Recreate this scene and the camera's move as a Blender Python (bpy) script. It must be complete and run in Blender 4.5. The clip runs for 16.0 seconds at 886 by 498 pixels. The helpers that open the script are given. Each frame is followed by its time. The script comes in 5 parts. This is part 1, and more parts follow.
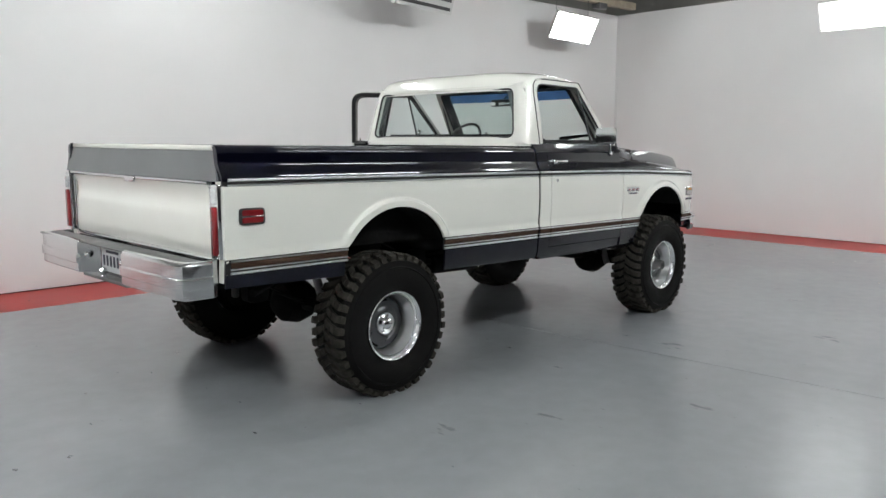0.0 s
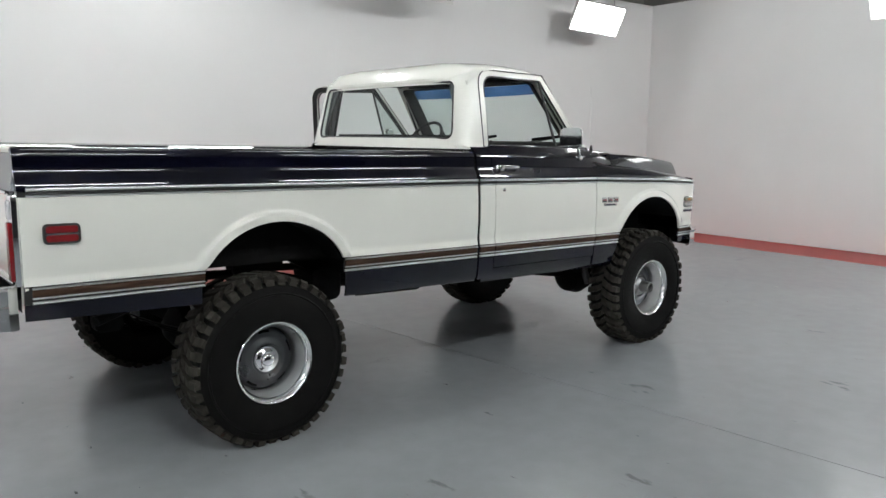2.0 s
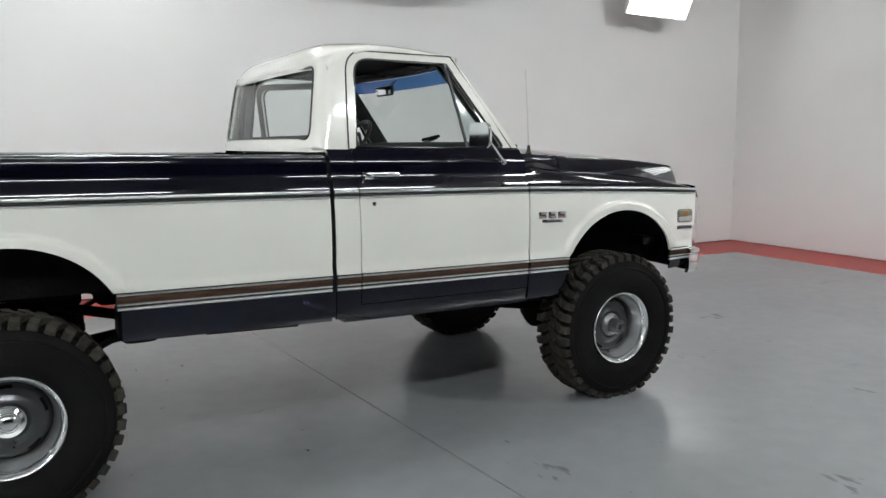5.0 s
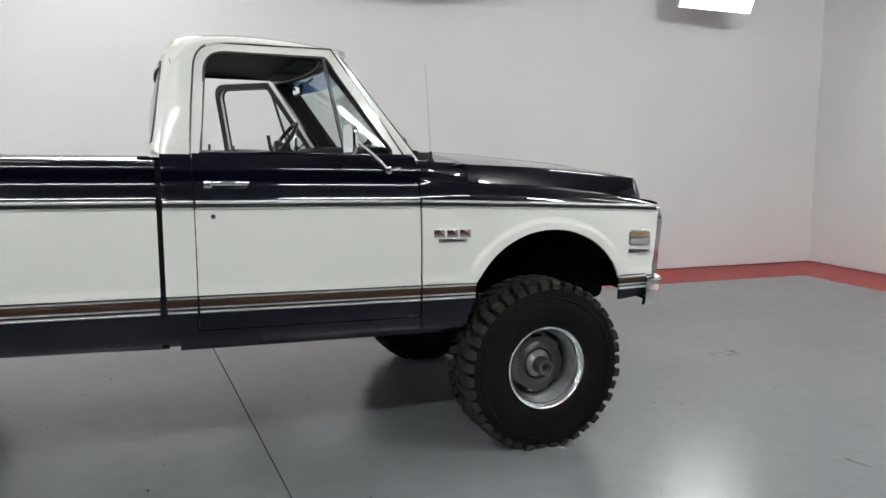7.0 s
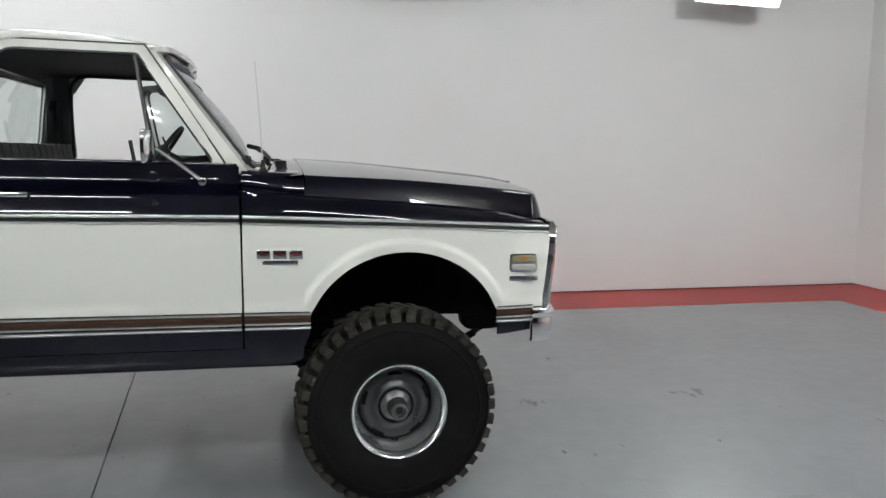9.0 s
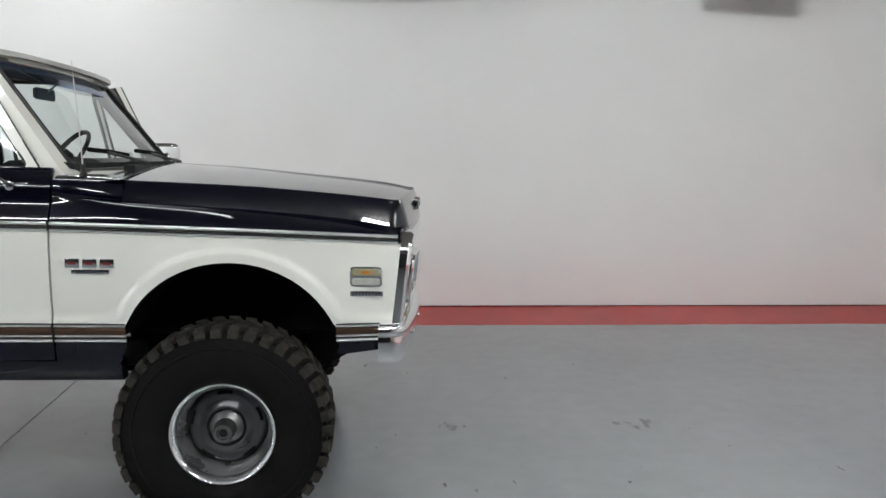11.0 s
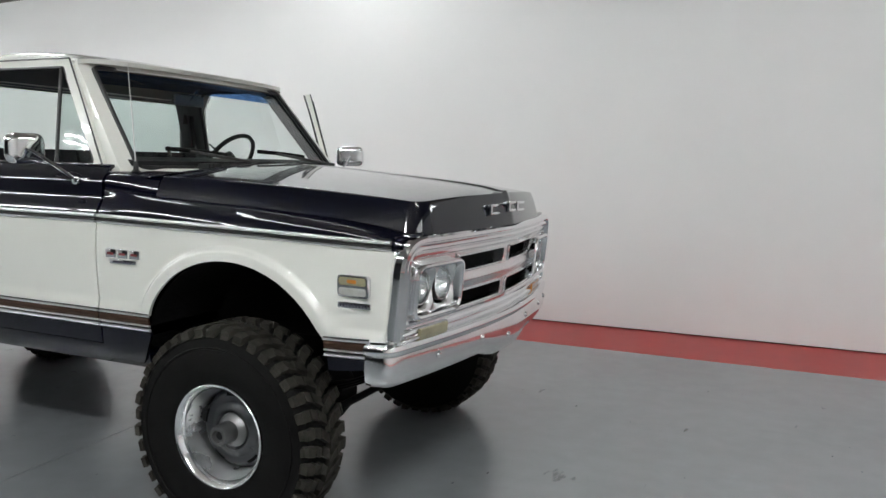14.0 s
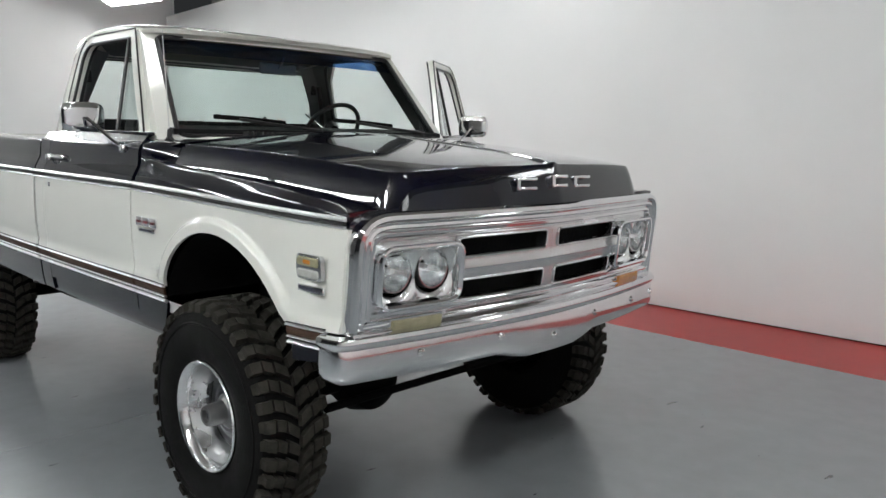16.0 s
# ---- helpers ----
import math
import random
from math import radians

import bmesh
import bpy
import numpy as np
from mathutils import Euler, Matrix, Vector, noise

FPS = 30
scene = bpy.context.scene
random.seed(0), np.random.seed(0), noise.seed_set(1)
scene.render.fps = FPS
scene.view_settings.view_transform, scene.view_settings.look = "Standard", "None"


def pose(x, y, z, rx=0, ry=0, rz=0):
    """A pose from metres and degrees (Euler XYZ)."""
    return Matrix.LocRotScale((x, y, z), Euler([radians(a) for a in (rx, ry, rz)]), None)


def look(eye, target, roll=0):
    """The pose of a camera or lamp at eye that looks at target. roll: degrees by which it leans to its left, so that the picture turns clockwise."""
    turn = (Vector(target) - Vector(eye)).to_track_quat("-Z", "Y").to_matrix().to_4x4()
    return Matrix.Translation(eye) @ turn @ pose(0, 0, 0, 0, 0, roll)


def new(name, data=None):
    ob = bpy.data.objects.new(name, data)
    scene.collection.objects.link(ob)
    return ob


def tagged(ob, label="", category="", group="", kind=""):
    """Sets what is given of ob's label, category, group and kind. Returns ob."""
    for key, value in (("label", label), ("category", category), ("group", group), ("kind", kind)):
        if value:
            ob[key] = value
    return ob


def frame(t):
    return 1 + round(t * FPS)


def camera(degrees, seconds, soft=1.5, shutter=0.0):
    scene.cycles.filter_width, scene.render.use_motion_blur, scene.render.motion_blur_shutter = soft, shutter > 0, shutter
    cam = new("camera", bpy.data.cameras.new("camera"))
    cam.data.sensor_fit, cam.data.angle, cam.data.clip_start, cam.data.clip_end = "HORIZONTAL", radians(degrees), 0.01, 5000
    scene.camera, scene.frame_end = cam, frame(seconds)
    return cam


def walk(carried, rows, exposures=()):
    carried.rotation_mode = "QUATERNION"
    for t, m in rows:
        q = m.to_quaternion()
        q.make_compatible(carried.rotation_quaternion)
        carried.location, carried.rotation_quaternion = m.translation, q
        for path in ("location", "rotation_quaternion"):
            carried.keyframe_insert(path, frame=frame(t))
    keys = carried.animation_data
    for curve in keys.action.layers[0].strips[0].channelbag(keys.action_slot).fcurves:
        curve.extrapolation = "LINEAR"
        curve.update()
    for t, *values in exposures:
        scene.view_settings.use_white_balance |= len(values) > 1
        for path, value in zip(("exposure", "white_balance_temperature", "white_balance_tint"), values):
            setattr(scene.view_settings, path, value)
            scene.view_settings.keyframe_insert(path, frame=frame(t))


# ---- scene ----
cam = camera(59.5, 16.0)
PATH = [
    (0, (-3.064, -4.419, 1.559), (-1.647, -3.037, 1.273), -0.0),
    (0.5, (-2.754, -4.44, 1.558), (-1.375, -3.017, 1.288), -0.2),
    (1, (-2.444, -4.449, 1.56), (-1.091, -2.999, 1.297), -0.1),
    (1.5, (-2.138, -4.434, 1.566), (-0.805, -2.968, 1.296), 0.1),
    (2, (-1.82, -4.458, 1.579), (-0.532, -2.957, 1.288), 0.4),
    (2.5, (-1.507, -4.491, 1.562), (-0.278, -2.943, 1.258), 0.6),
    (3, (-1.213, -4.421, 1.547), (-0.021, -2.847, 1.226), 0.7),
    (3.5, (-0.898, -4.414, 1.549), (0.241, -2.802, 1.224), 0.3),
    (4, (-0.566, -4.436, 1.545), (0.517, -2.784, 1.234), -0.3),
    (6.5, (1.04, -4.435, 1.538), (1.826, -2.613, 1.284), -0.1),
    (7, (1.394, -4.423, 1.532), (2.092, -2.566, 1.272), -0.1),
    (7.5, (1.67, -4.372, 1.52), (2.316, -2.497, 1.261), -0.2),
    (8, (2.003, -4.355, 1.534), (2.571, -2.455, 1.274), 0.2),
    (8.5, (2.335, -4.321, 1.542), (2.843, -2.403, 1.288), 0.4),
    (9, (2.619, -4.258, 1.555), (3.095, -2.331, 1.305), 0.4),
    (9.5, (2.984, -4.268, 1.554), (3.367, -2.32, 1.312), 0.0),
    (10, (3.277, -4.24, 1.561), (3.609, -2.283, 1.314), 0.0),
    (12.5, (4.659, -3.882, 1.5), (4.384, -1.911, 1.297), 0.4),
    (13, (4.91, -3.735, 1.482), (4.429, -1.802, 1.294), 0.2),
    (13.5, (5.096, -3.581, 1.479), (4.443, -1.7, 1.293), 0.3),
    (14, (5.259, -3.395, 1.492), (4.446, -1.579, 1.283), 0.3),
    (14.5, (5.451, -3.159, 1.474), (4.464, -1.434, 1.252), 0.1),
    (15, (5.599, -2.908, 1.469), (4.46, -1.283, 1.225), 0.0),
    (15.5, (5.731, -2.663, 1.48), (4.453, -1.149, 1.208), -0.0),
    (16, (5.858, -2.414, 1.452), (4.463, -1.008, 1.185), 0.3),
]
walk(cam, [(t, look(eye, target, roll)) for t, eye, target, roll in PATH])

# ---- world and light ----
world = bpy.data.worlds.new("hall_air")
world.use_nodes = True
scene.world = world
world.node_tree.nodes["Background"].inputs[0].default_value = (0.9, 0.95, 1.0, 1)
world.node_tree.nodes["Background"].inputs[1].default_value = 0.025
scene.view_settings.exposure = 0.0
TUBE_POWER = 62.0


# ---- materials ----
def mat(name, base, rough=0.5, metal=0.0, coat=0.0, var=0.0, scale=6.0, bump=0.0, bump_scale=80.0, rough_var=0.0, spec=0.5, second=None, spots=0.0):
    """A surface with two scales of variation in colour, gloss and relief."""
    m = bpy.data.materials.new(name)
    m.use_nodes = True
    nt = m.node_tree
    b = nt.nodes["Principled BSDF"]
    b.inputs["Base Color"].default_value = (*base, 1)
    b.inputs["Roughness"].default_value = rough
    b.inputs["Metallic"].default_value = metal
    b.inputs["Coat Weight"].default_value = coat
    b.inputs["Coat Roughness"].default_value = 0.03
    b.inputs["Specular IOR Level"].default_value = spec
    co = nt.nodes.new("ShaderNodeTexCoord")
    if var or rough_var:
        n1 = nt.nodes.new("ShaderNodeTexNoise")
        n1.inputs["Scale"].default_value, n1.inputs["Detail"].default_value = scale, 6
        nt.links.new(co.outputs["Object"], n1.inputs["Vector"])
        n2 = nt.nodes.new("ShaderNodeTexNoise")
        n2.inputs["Scale"].default_value, n2.inputs["Detail"].default_value = scale * 0.16, 3
        nt.links.new(co.outputs["Object"], n2.inputs["Vector"])
        both = nt.nodes.new("ShaderNodeMath")
        both.operation = "MULTIPLY_ADD"
        both.inputs[1].default_value = 0.5
        half = nt.nodes.new("ShaderNodeMath")
        half.operation = "MULTIPLY"
        half.inputs[1].default_value = 0.5
        nt.links.new(n2.outputs[0], half.inputs[0])
        nt.links.new(n1.outputs[0], both.inputs[0])
        nt.links.new(half.outputs[0], both.inputs[2])
        ramp = nt.nodes.new("ShaderNodeMapRange")
        ramp.inputs[1].default_value, ramp.inputs[2].default_value = 0.35, 0.65
        nt.links.new(both.outputs[0], ramp.inputs[0])
        if var:
            mix = nt.nodes.new("ShaderNodeMix")
            mix.data_type = "RGBA"
            dark = second or tuple(c * (1 - var) for c in base)
            light = base if second else tuple(min(1.0, c * (1 + var * 0.5)) for c in base)
            mix.inputs[6].default_value, mix.inputs[7].default_value = (*dark, 1), (*light, 1)
            nt.links.new(ramp.outputs[0], mix.inputs[0])
            out = mix.outputs[2]
            if spots:
                sp = nt.nodes.new("ShaderNodeTexNoise")
                sp.inputs["Scale"].default_value, sp.inputs["Detail"].default_value = 1.7, 9
                sp.inputs["Roughness"].default_value = 0.72
                nt.links.new(co.outputs["Object"], sp.inputs["Vector"])
                cut = nt.nodes.new("ShaderNodeMapRange")
                cut.inputs[1].default_value, cut.inputs[2].default_value, cut.inputs[4].default_value = 0.60, 0.72, spots
                nt.links.new(sp.outputs[0], cut.inputs[0])
                mx = nt.nodes.new("ShaderNodeMix")
                mx.data_type = "RGBA"
                mx.inputs[7].default_value = (*(c * 0.45 for c in base), 1)
                nt.links.new(cut.outputs[0], mx.inputs[0])
                nt.links.new(out, mx.inputs[6])
                out = mx.outputs[2]
            nt.links.new(out, b.inputs["Base Color"])
        if rough_var:
            rr = nt.nodes.new("ShaderNodeMapRange")
            rr.inputs[1].default_value, rr.inputs[2].default_value = 0.35, 0.65
            rr.inputs[3].default_value, rr.inputs[4].default_value = max(0.0, rough - rough_var), rough + rough_var
            nt.links.new(both.outputs[0], rr.inputs[0])
            nt.links.new(rr.outputs[0], b.inputs["Roughness"])
    if bump:
        nb = nt.nodes.new("ShaderNodeTexNoise")
        nb.inputs["Scale"].default_value, nb.inputs["Detail"].default_value = bump_scale, 4
        nt.links.new(co.outputs["Object"], nb.inputs["Vector"])
        bm_ = nt.nodes.new("ShaderNodeBump")
        bm_.inputs["Strength"].default_value, bm_.inputs["Distance"].default_value = bump, 0.01
        nt.links.new(nb.outputs[0], bm_.inputs["Height"])
        nt.links.new(bm_.outputs[0], b.inputs["Normal"])
    return m


def glass(name, tint, gloss=1.0):
    """A thin pane: what lies behind it, tinted, and a clear reflection that grows at low angles."""
    m = bpy.data.materials.new(name)
    m.use_nodes = True
    nt = m.node_tree
    nt.nodes.remove(nt.nodes["Principled BSDF"])
    tr, gl, mx, lw = (nt.nodes.new("ShaderNode" + k) for k in ("BsdfTransparent", "BsdfGlossy", "MixShader", "LayerWeight"))
    tr.inputs[0].default_value = (*tint, 1)
    gl.inputs["Roughness"].default_value = 0.01
    lw.inputs[0].default_value = 0.5
    power, scale = nt.nodes.new("ShaderNodeMath"), nt.nodes.new("ShaderNodeMath")
    power.operation, scale.operation = "POWER", "MULTIPLY_ADD"
    power.inputs[1].default_value = 5.0
    scale.inputs[1].default_value, scale.inputs[2].default_value = 0.9 * gloss, 0.05 * gloss
    nt.links.new(lw.outputs["Facing"], power.inputs[0])
    nt.links.new(power.outputs[0], scale.inputs[0])
    nt.links.new(scale.outputs[0], mx.inputs[0])
    nt.links.new(tr.outputs[0], mx.inputs[1])
    nt.links.new(gl.outputs[0], mx.inputs[2])
    nt.links.new(mx.outputs[0], nt.nodes["Material Output"].inputs[0])
    return m


def glow(name, colour, strength):
    m = bpy.data.materials.new(name)
    m.use_nodes = True
    b = m.node_tree.nodes["Principled BSDF"]
    b.inputs["Base Color"].default_value = (0.9, 0.9, 0.9, 1)
    b.inputs["Emission Color"].default_value = (*colour, 1)
    b.inputs["Emission Strength"].default_value = strength
    return m


def woodgrain(name):
    m = mat(name, (0.075, 0.042, 0.026), 0.55, spec=0.2)
    nt = m.node_tree
    co = nt.nodes.new("ShaderNodeTexCoord")
    mp = nt.nodes.new("ShaderNodeMapping")
    mp.inputs["Scale"].default_value = (3, 3, 160)
    nz = nt.nodes.new("ShaderNodeTexNoise")
    nz.inputs["Scale"].default_value, nz.inputs["Detail"].default_value = 2.0, 5
    rp = nt.nodes.new("ShaderNodeValToRGB")
    rp.color_ramp.elements[0].position, rp.color_ramp.elements[1].position = 0.35, 0.65
    rp.color_ramp.elements[0].color, rp.color_ramp.elements[1].color = (0.026, 0.013, 0.008, 1), (0.072, 0.037, 0.022, 1)
    nt.links.new(co.outputs["Object"], mp.inputs[0])
    nt.links.new(mp.outputs[0], nz.inputs[0])
    nt.links.new(nz.outputs[0], rp.inputs[0])
    nt.links.new(rp.outputs[0], nt.nodes["Principled BSDF"].inputs["Base Color"])
    return m


WHITE = mat("white_paint", (0.82, 0.82, 0.76), 0.22, coat=1.0, var=0.025, scale=2.5, bump=0.012, bump_scale=300)
NAVY = mat("navy_paint", (0.0012, 0.0015, 0.0065), 0.25, coat=1.0, spec=0.05, var=0.25, scale=2, bump=0.012, bump_scale=300)
WOOD = woodgrain("woodgrain_trim")
CHROME = mat("chrome", (0.82, 0.83, 0.84), 0.07, 1.0, var=0.06, scale=5, rough_var=0.035)
TRIM_CHROME = mat("polished_trim", (0.92, 0.93, 0.94), 0.42, 1.0, var=0.06, scale=5, rough_var=0.05)
BOWL = mat("lamp_bowl", (0.88, 0.89, 0.90), 0.12, 1.0, var=0.06, scale=20, bump=0.35, bump_scale=70)
GRILLE_METAL = mat("satin_grille_metal", (0.80, 0.81, 0.81), 0.24, 1.0, var=0.05, scale=6, rough_var=0.05)
RIM_METAL = mat("polished_rim", (0.86, 0.87, 0.88), 0.20, 1.0, var=0.08, scale=10, rough_var=0.06, bump=0.02, bump_scale=40)
BUMPER_CHROME = mat("brushed_bumper_chrome", (0.78, 0.79, 0.80), 0.22, 1.0, var=0.10, scale=6, rough_var=0.06)
DULL_CHROME = mat("worn_chrome", (0.62, 0.63, 0.64), 0.16, 1.0, var=0.15, scale=7, rough_var=0.06)
ALLOY = mat("silver_wheel_paint", (0.13, 0.133, 0.138), 0.30, 0.95, var=0.05, scale=9, rough_var=0.05)
BARREL_ALLOY = mat("satin_barrel_alloy", (0.62, 0.625, 0.63), 0.31, 0.95, var=0.12, scale=12, rough_var=0.08)
HUB_STEEL = mat("dull_hub_steel", (0.20, 0.20, 0.20), 0.38, 0.9, var=0.15, scale=30, rough_var=0.08)
RUBBER = mat("tyre_rubber", (0.0058, 0.0056, 0.0054), 0.64, spec=0.09, var=0.5, scale=14, bump=0.15, bump_scale=160, rough_var=0.1)
TREAD = mat("dusty_tread_rubber", (0.036, 0.0335, 0.028), 0.85, spec=0.15, var=0.45, scale=22, bump=0.2, bump_scale=120)
BLACK = mat("black_trim", (0.012, 0.012, 0.012), 0.4, var=0.2, scale=12)
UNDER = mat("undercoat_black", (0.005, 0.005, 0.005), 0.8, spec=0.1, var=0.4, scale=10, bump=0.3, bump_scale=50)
STEEL = mat("dull_steel", (0.16, 0.16, 0.16), 0.5, 0.7, var=0.3, scale=12, rough_var=0.15)
CLOTH = mat("black_vinyl", (0.010, 0.010, 0.011), 0.6, spec=0.25, var=0.2, scale=20, bump=0.2, bump_scale=200)
LINER = mat("grey_headliner", (0.16, 0.165, 0.165), 0.8, var=0.1, scale=20, bump=0.1, bump_scale=250)
GREY_TRIM = mat("dark_cab_paint", (0.14, 0.145, 0.15), 0.45, var=0.1, scale=8)
SATIN = mat("satin_grey_band", (0.15, 0.155, 0.16), 0.35, 0.2, coat=0.3, var=0.1, scale=3)
GLASS = glass("clear_tinted_glass", (0.80, 0.87, 0.85), 1.05)
BAND_GLASS = glass("blue_tinted_glass", (0.10, 0.22, 0.50))
RED_LENS = mat("red_lens", (0.20, 0.012, 0.015), 0.12, coat=0.6, var=0.2, scale=30, bump=0.2, bump_scale=180)
AMBER = mat("amber_lens", (0.55, 0.20, 0.03), 0.15, coat=0.6, var=0.2, scale=30, bump=0.2, bump_scale=180)
YELLOW_LENS = mat("yellowed_clear_lens", (0.30, 0.275, 0.17), 0.18, coat=0.6, var=0.2, scale=30, bump=0.3, bump_scale=180)
LENS = mat("reversing_lens", (0.80, 0.82, 0.83), 0.22, 0.45, coat=0.6, var=0.3, scale=22, bump=0.35, bump_scale=260)
CLEAR_LENS = mat("frosted_clear_lens", (0.42, 0.42, 0.39), 0.16, coat=0.6, var=0.2, scale=30, bump=0.3, bump_scale=180)
HEAD_GLASS = glass("headlight_clear_glass", (0.93, 0.95, 0.95), 1.3)
PLATE = mat("plate_white", (0.62, 0.63, 0.63), 0.4, var=0.08, scale=14)
INK = mat("dark_print", (0.03, 0.03, 0.05), 0.5)
RED_INK = mat("red_enamel", (0.16, 0.012, 0.015), 0.3, coat=0.5)
WALL = mat("white_wall_paint", (0.78, 0.775, 0.765), 0.65, var=0.035, scale=1.2, bump=0.05, bump_scale=25, rough_var=0.08)
def epoxy(name, base, rough, spec=0.55, coat=0.0):
    """Rolled floor paint: broad soft clouds of tone and gloss, fine grit and a few faint scuffs."""
    m = mat(name, base, rough, spec=spec, coat=coat)
    nt = m.node_tree
    b = nt.nodes["Principled BSDF"]
    co = nt.nodes.new("ShaderNodeTexCoord")

    def cloud(scale, detail, stretch=(1, 1, 1)):
        mp, nz = nt.nodes.new("ShaderNodeMapping"), nt.nodes.new("ShaderNodeTexNoise")
        mp.inputs["Scale"].default_value = stretch
        nz.inputs["Scale"].default_value, nz.inputs["Detail"].default_value = scale, detail
        nt.links.new(co.outputs["Object"], mp.inputs[0])
        nt.links.new(mp.outputs[0], nz.inputs["Vector"])
        return nz.outputs[0]

    def span(value, lo, hi, a, b_):
        r = nt.nodes.new("ShaderNodeMapRange")
        r.interpolation_type = "SMOOTHSTEP"
        for i, v in enumerate((lo, hi, a, b_), 1):
            r.inputs[i].default_value = v
        nt.links.new(value, r.inputs[0])
        return r.outputs[0]

    def tint(colour, factor, value):
        mx = nt.nodes.new("ShaderNodeMix")
        mx.data_type, mx.blend_type = "RGBA", "MULTIPLY"
        mx.inputs[0].default_value = 1.0
        rgb = nt.nodes.new("ShaderNodeCombineColor")
        for k in range(3):
            nt.links.new(value, rgb.inputs[k])
        nt.links.new(rgb.outputs[0], mx.inputs[7])
        if isinstance(colour, tuple):
            mx.inputs[6].default_value = (*colour, 1)
        else:
            nt.links.new(colour, mx.inputs[6])
        return mx.outputs[2]

    c = tint(base, 1, span(cloud(0.35, 3), 0.2, 0.8, 0.90, 1.10))
    c = tint(c, 1, span(cloud(7.0, 5), 0.15, 0.85, 0.95, 1.05))
    c = tint(c, 1, span(cloud(1.1, 8, (1.0, 3.0, 1)), 0.66, 0.78, 1.0, 0.86))
    # a few dull tyre scuffs and rubbed spots
    rough_noise = cloud(16, 6, (1, 0.35, 1))
    for sx, sy, r in ((2.30, -1.57, 0.13), (0.43, -1.89, 0.10), (-0.12, -1.64, 0.09), (5.35, 0.38, 0.16), (4.28, 0.39, 0.10), (-0.12, -1.36, 0.06), (3.4, -2.3, 0.12), (4.6, -1.5, 0.10), (1.2, -2.4, 0.09)):
        dist = nt.nodes.new("ShaderNodeVectorMath")
        dist.operation = "DISTANCE"
        dist.inputs[1].default_value = (sx, sy, 0)
        nt.links.new(co.outputs["Object"], dist.inputs[0])
        near = span(dist.outputs["Value"], r * 0.3, r * 1.6, 0.22, 0.0)
        both = nt.nodes.new("ShaderNodeMath")
        both.operation = "ADD"
        nt.links.new(near, both.inputs[0])
        nt.links.new(rough_noise, both.inputs[1])
        c = tint(c, 1, span(both.outputs[0], 0.70, 0.82, 1.0, 0.62))
    nt.links.new(c, b.inputs["Base Color"])
    nt.links.new(span(cloud(0.5, 2), 0.1, 0.9, rough - 0.02, rough + 0.02), b.inputs["Roughness"])
    return m


FLOOR = epoxy("grey_epoxy", (0.232, 0.245, 0.255), 0.25, spec=1.0)
RED_FLOOR = epoxy("red_epoxy", (0.36, 0.026, 0.022), 0.45)
DIM_WALL = mat("unseen_dark_wall", (0.055, 0.055, 0.06), 0.8, var=0.15, scale=2)
JOINT = mat("joint_filler", (0.03, 0.03, 0.03), 0.8, var=0.3, scale=30)
CEIL = mat("ceiling_boards", (0.26, 0.25, 0.23), 0.8, var=0.12, scale=2)
TIMBER = mat("beige_bracket_timber", (0.42, 0.36, 0.27), 0.7, var=0.25, scale=9)
HOUSING = mat("fixture_white_enamel", (0.62, 0.62, 0.60), 0.4, var=0.08, scale=6)
DARK_SLOT = mat("fixture_slot", (0.05, 0.05, 0.05), 0.6, var=0.2, scale=8)
TUBE = glow("fluorescent_tube", (0.940, 0.975, 0.990), TUBE_POWER)
# Stronger tubes for the added, unseen fill fixtures.
TUBE_FILL = glow("fill_tube", (0.940, 0.975, 0.990), TUBE_POWER * 1.75)
TUBE_DIM = glow("dim_fluorescent_tube", (0.940, 0.975, 0.990), TUBE_POWER * 0.15)
TUBE_SOFT = glow("low_output_tube", (0.940, 0.975, 0.990), TUBE_POWER * 0.34)


# ---- mesh helpers ----
RAKE, BED_RAKE = 0.022, 0.016
LEVEL = 1.4
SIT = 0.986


def part(name, bm, material, parent, label="", rake=False, sharp=32):
    """Link a bmesh as one mesh object under a thing or a part. rake: lean it with the raised tail of the truck."""
    if rake:
        for v in bm.verts:
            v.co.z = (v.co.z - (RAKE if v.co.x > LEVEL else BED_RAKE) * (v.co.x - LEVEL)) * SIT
    bmesh.ops.recalc_face_normals(bm, faces=bm.faces)
    me = bpy.data.meshes.new(name)
    bm.to_mesh(me)
    bm.free()
    me.shade_smooth()
    me.set_sharp_from_angle(angle=radians(sharp))
    me.materials.append(material)
    ob = new(name, me)
    if parent:
        ob.parent = parent
    if label:
        ob["label"] = label
    return ob


def join(*bms):
    """Several bmeshes of one part as one."""
    out = bmesh.new()
    for b in bms:
        me = bpy.data.meshes.new("tmp")
        b.to_mesh(me)
        out.from_mesh(me)
        bpy.data.meshes.remove(me)
        b.free()
    return out


def box(x0, x1, y0, y1, z0, z1, bevel=0.0, seg=2):
    bm = bmesh.new()
    bmesh.ops.create_cube(bm, size=1, matrix=Matrix.Translation(((x0 + x1) / 2, (y0 + y1) / 2, (z0 + z1) / 2)) @ Matrix.Diagonal((x1 - x0, y1 - y0, z1 - z0, 1)))
    if bevel:
        bmesh.ops.bevel(bm, geom=list(bm.edges), offset=bevel, segments=seg, affect="EDGES", profile=0.5)
    return bm


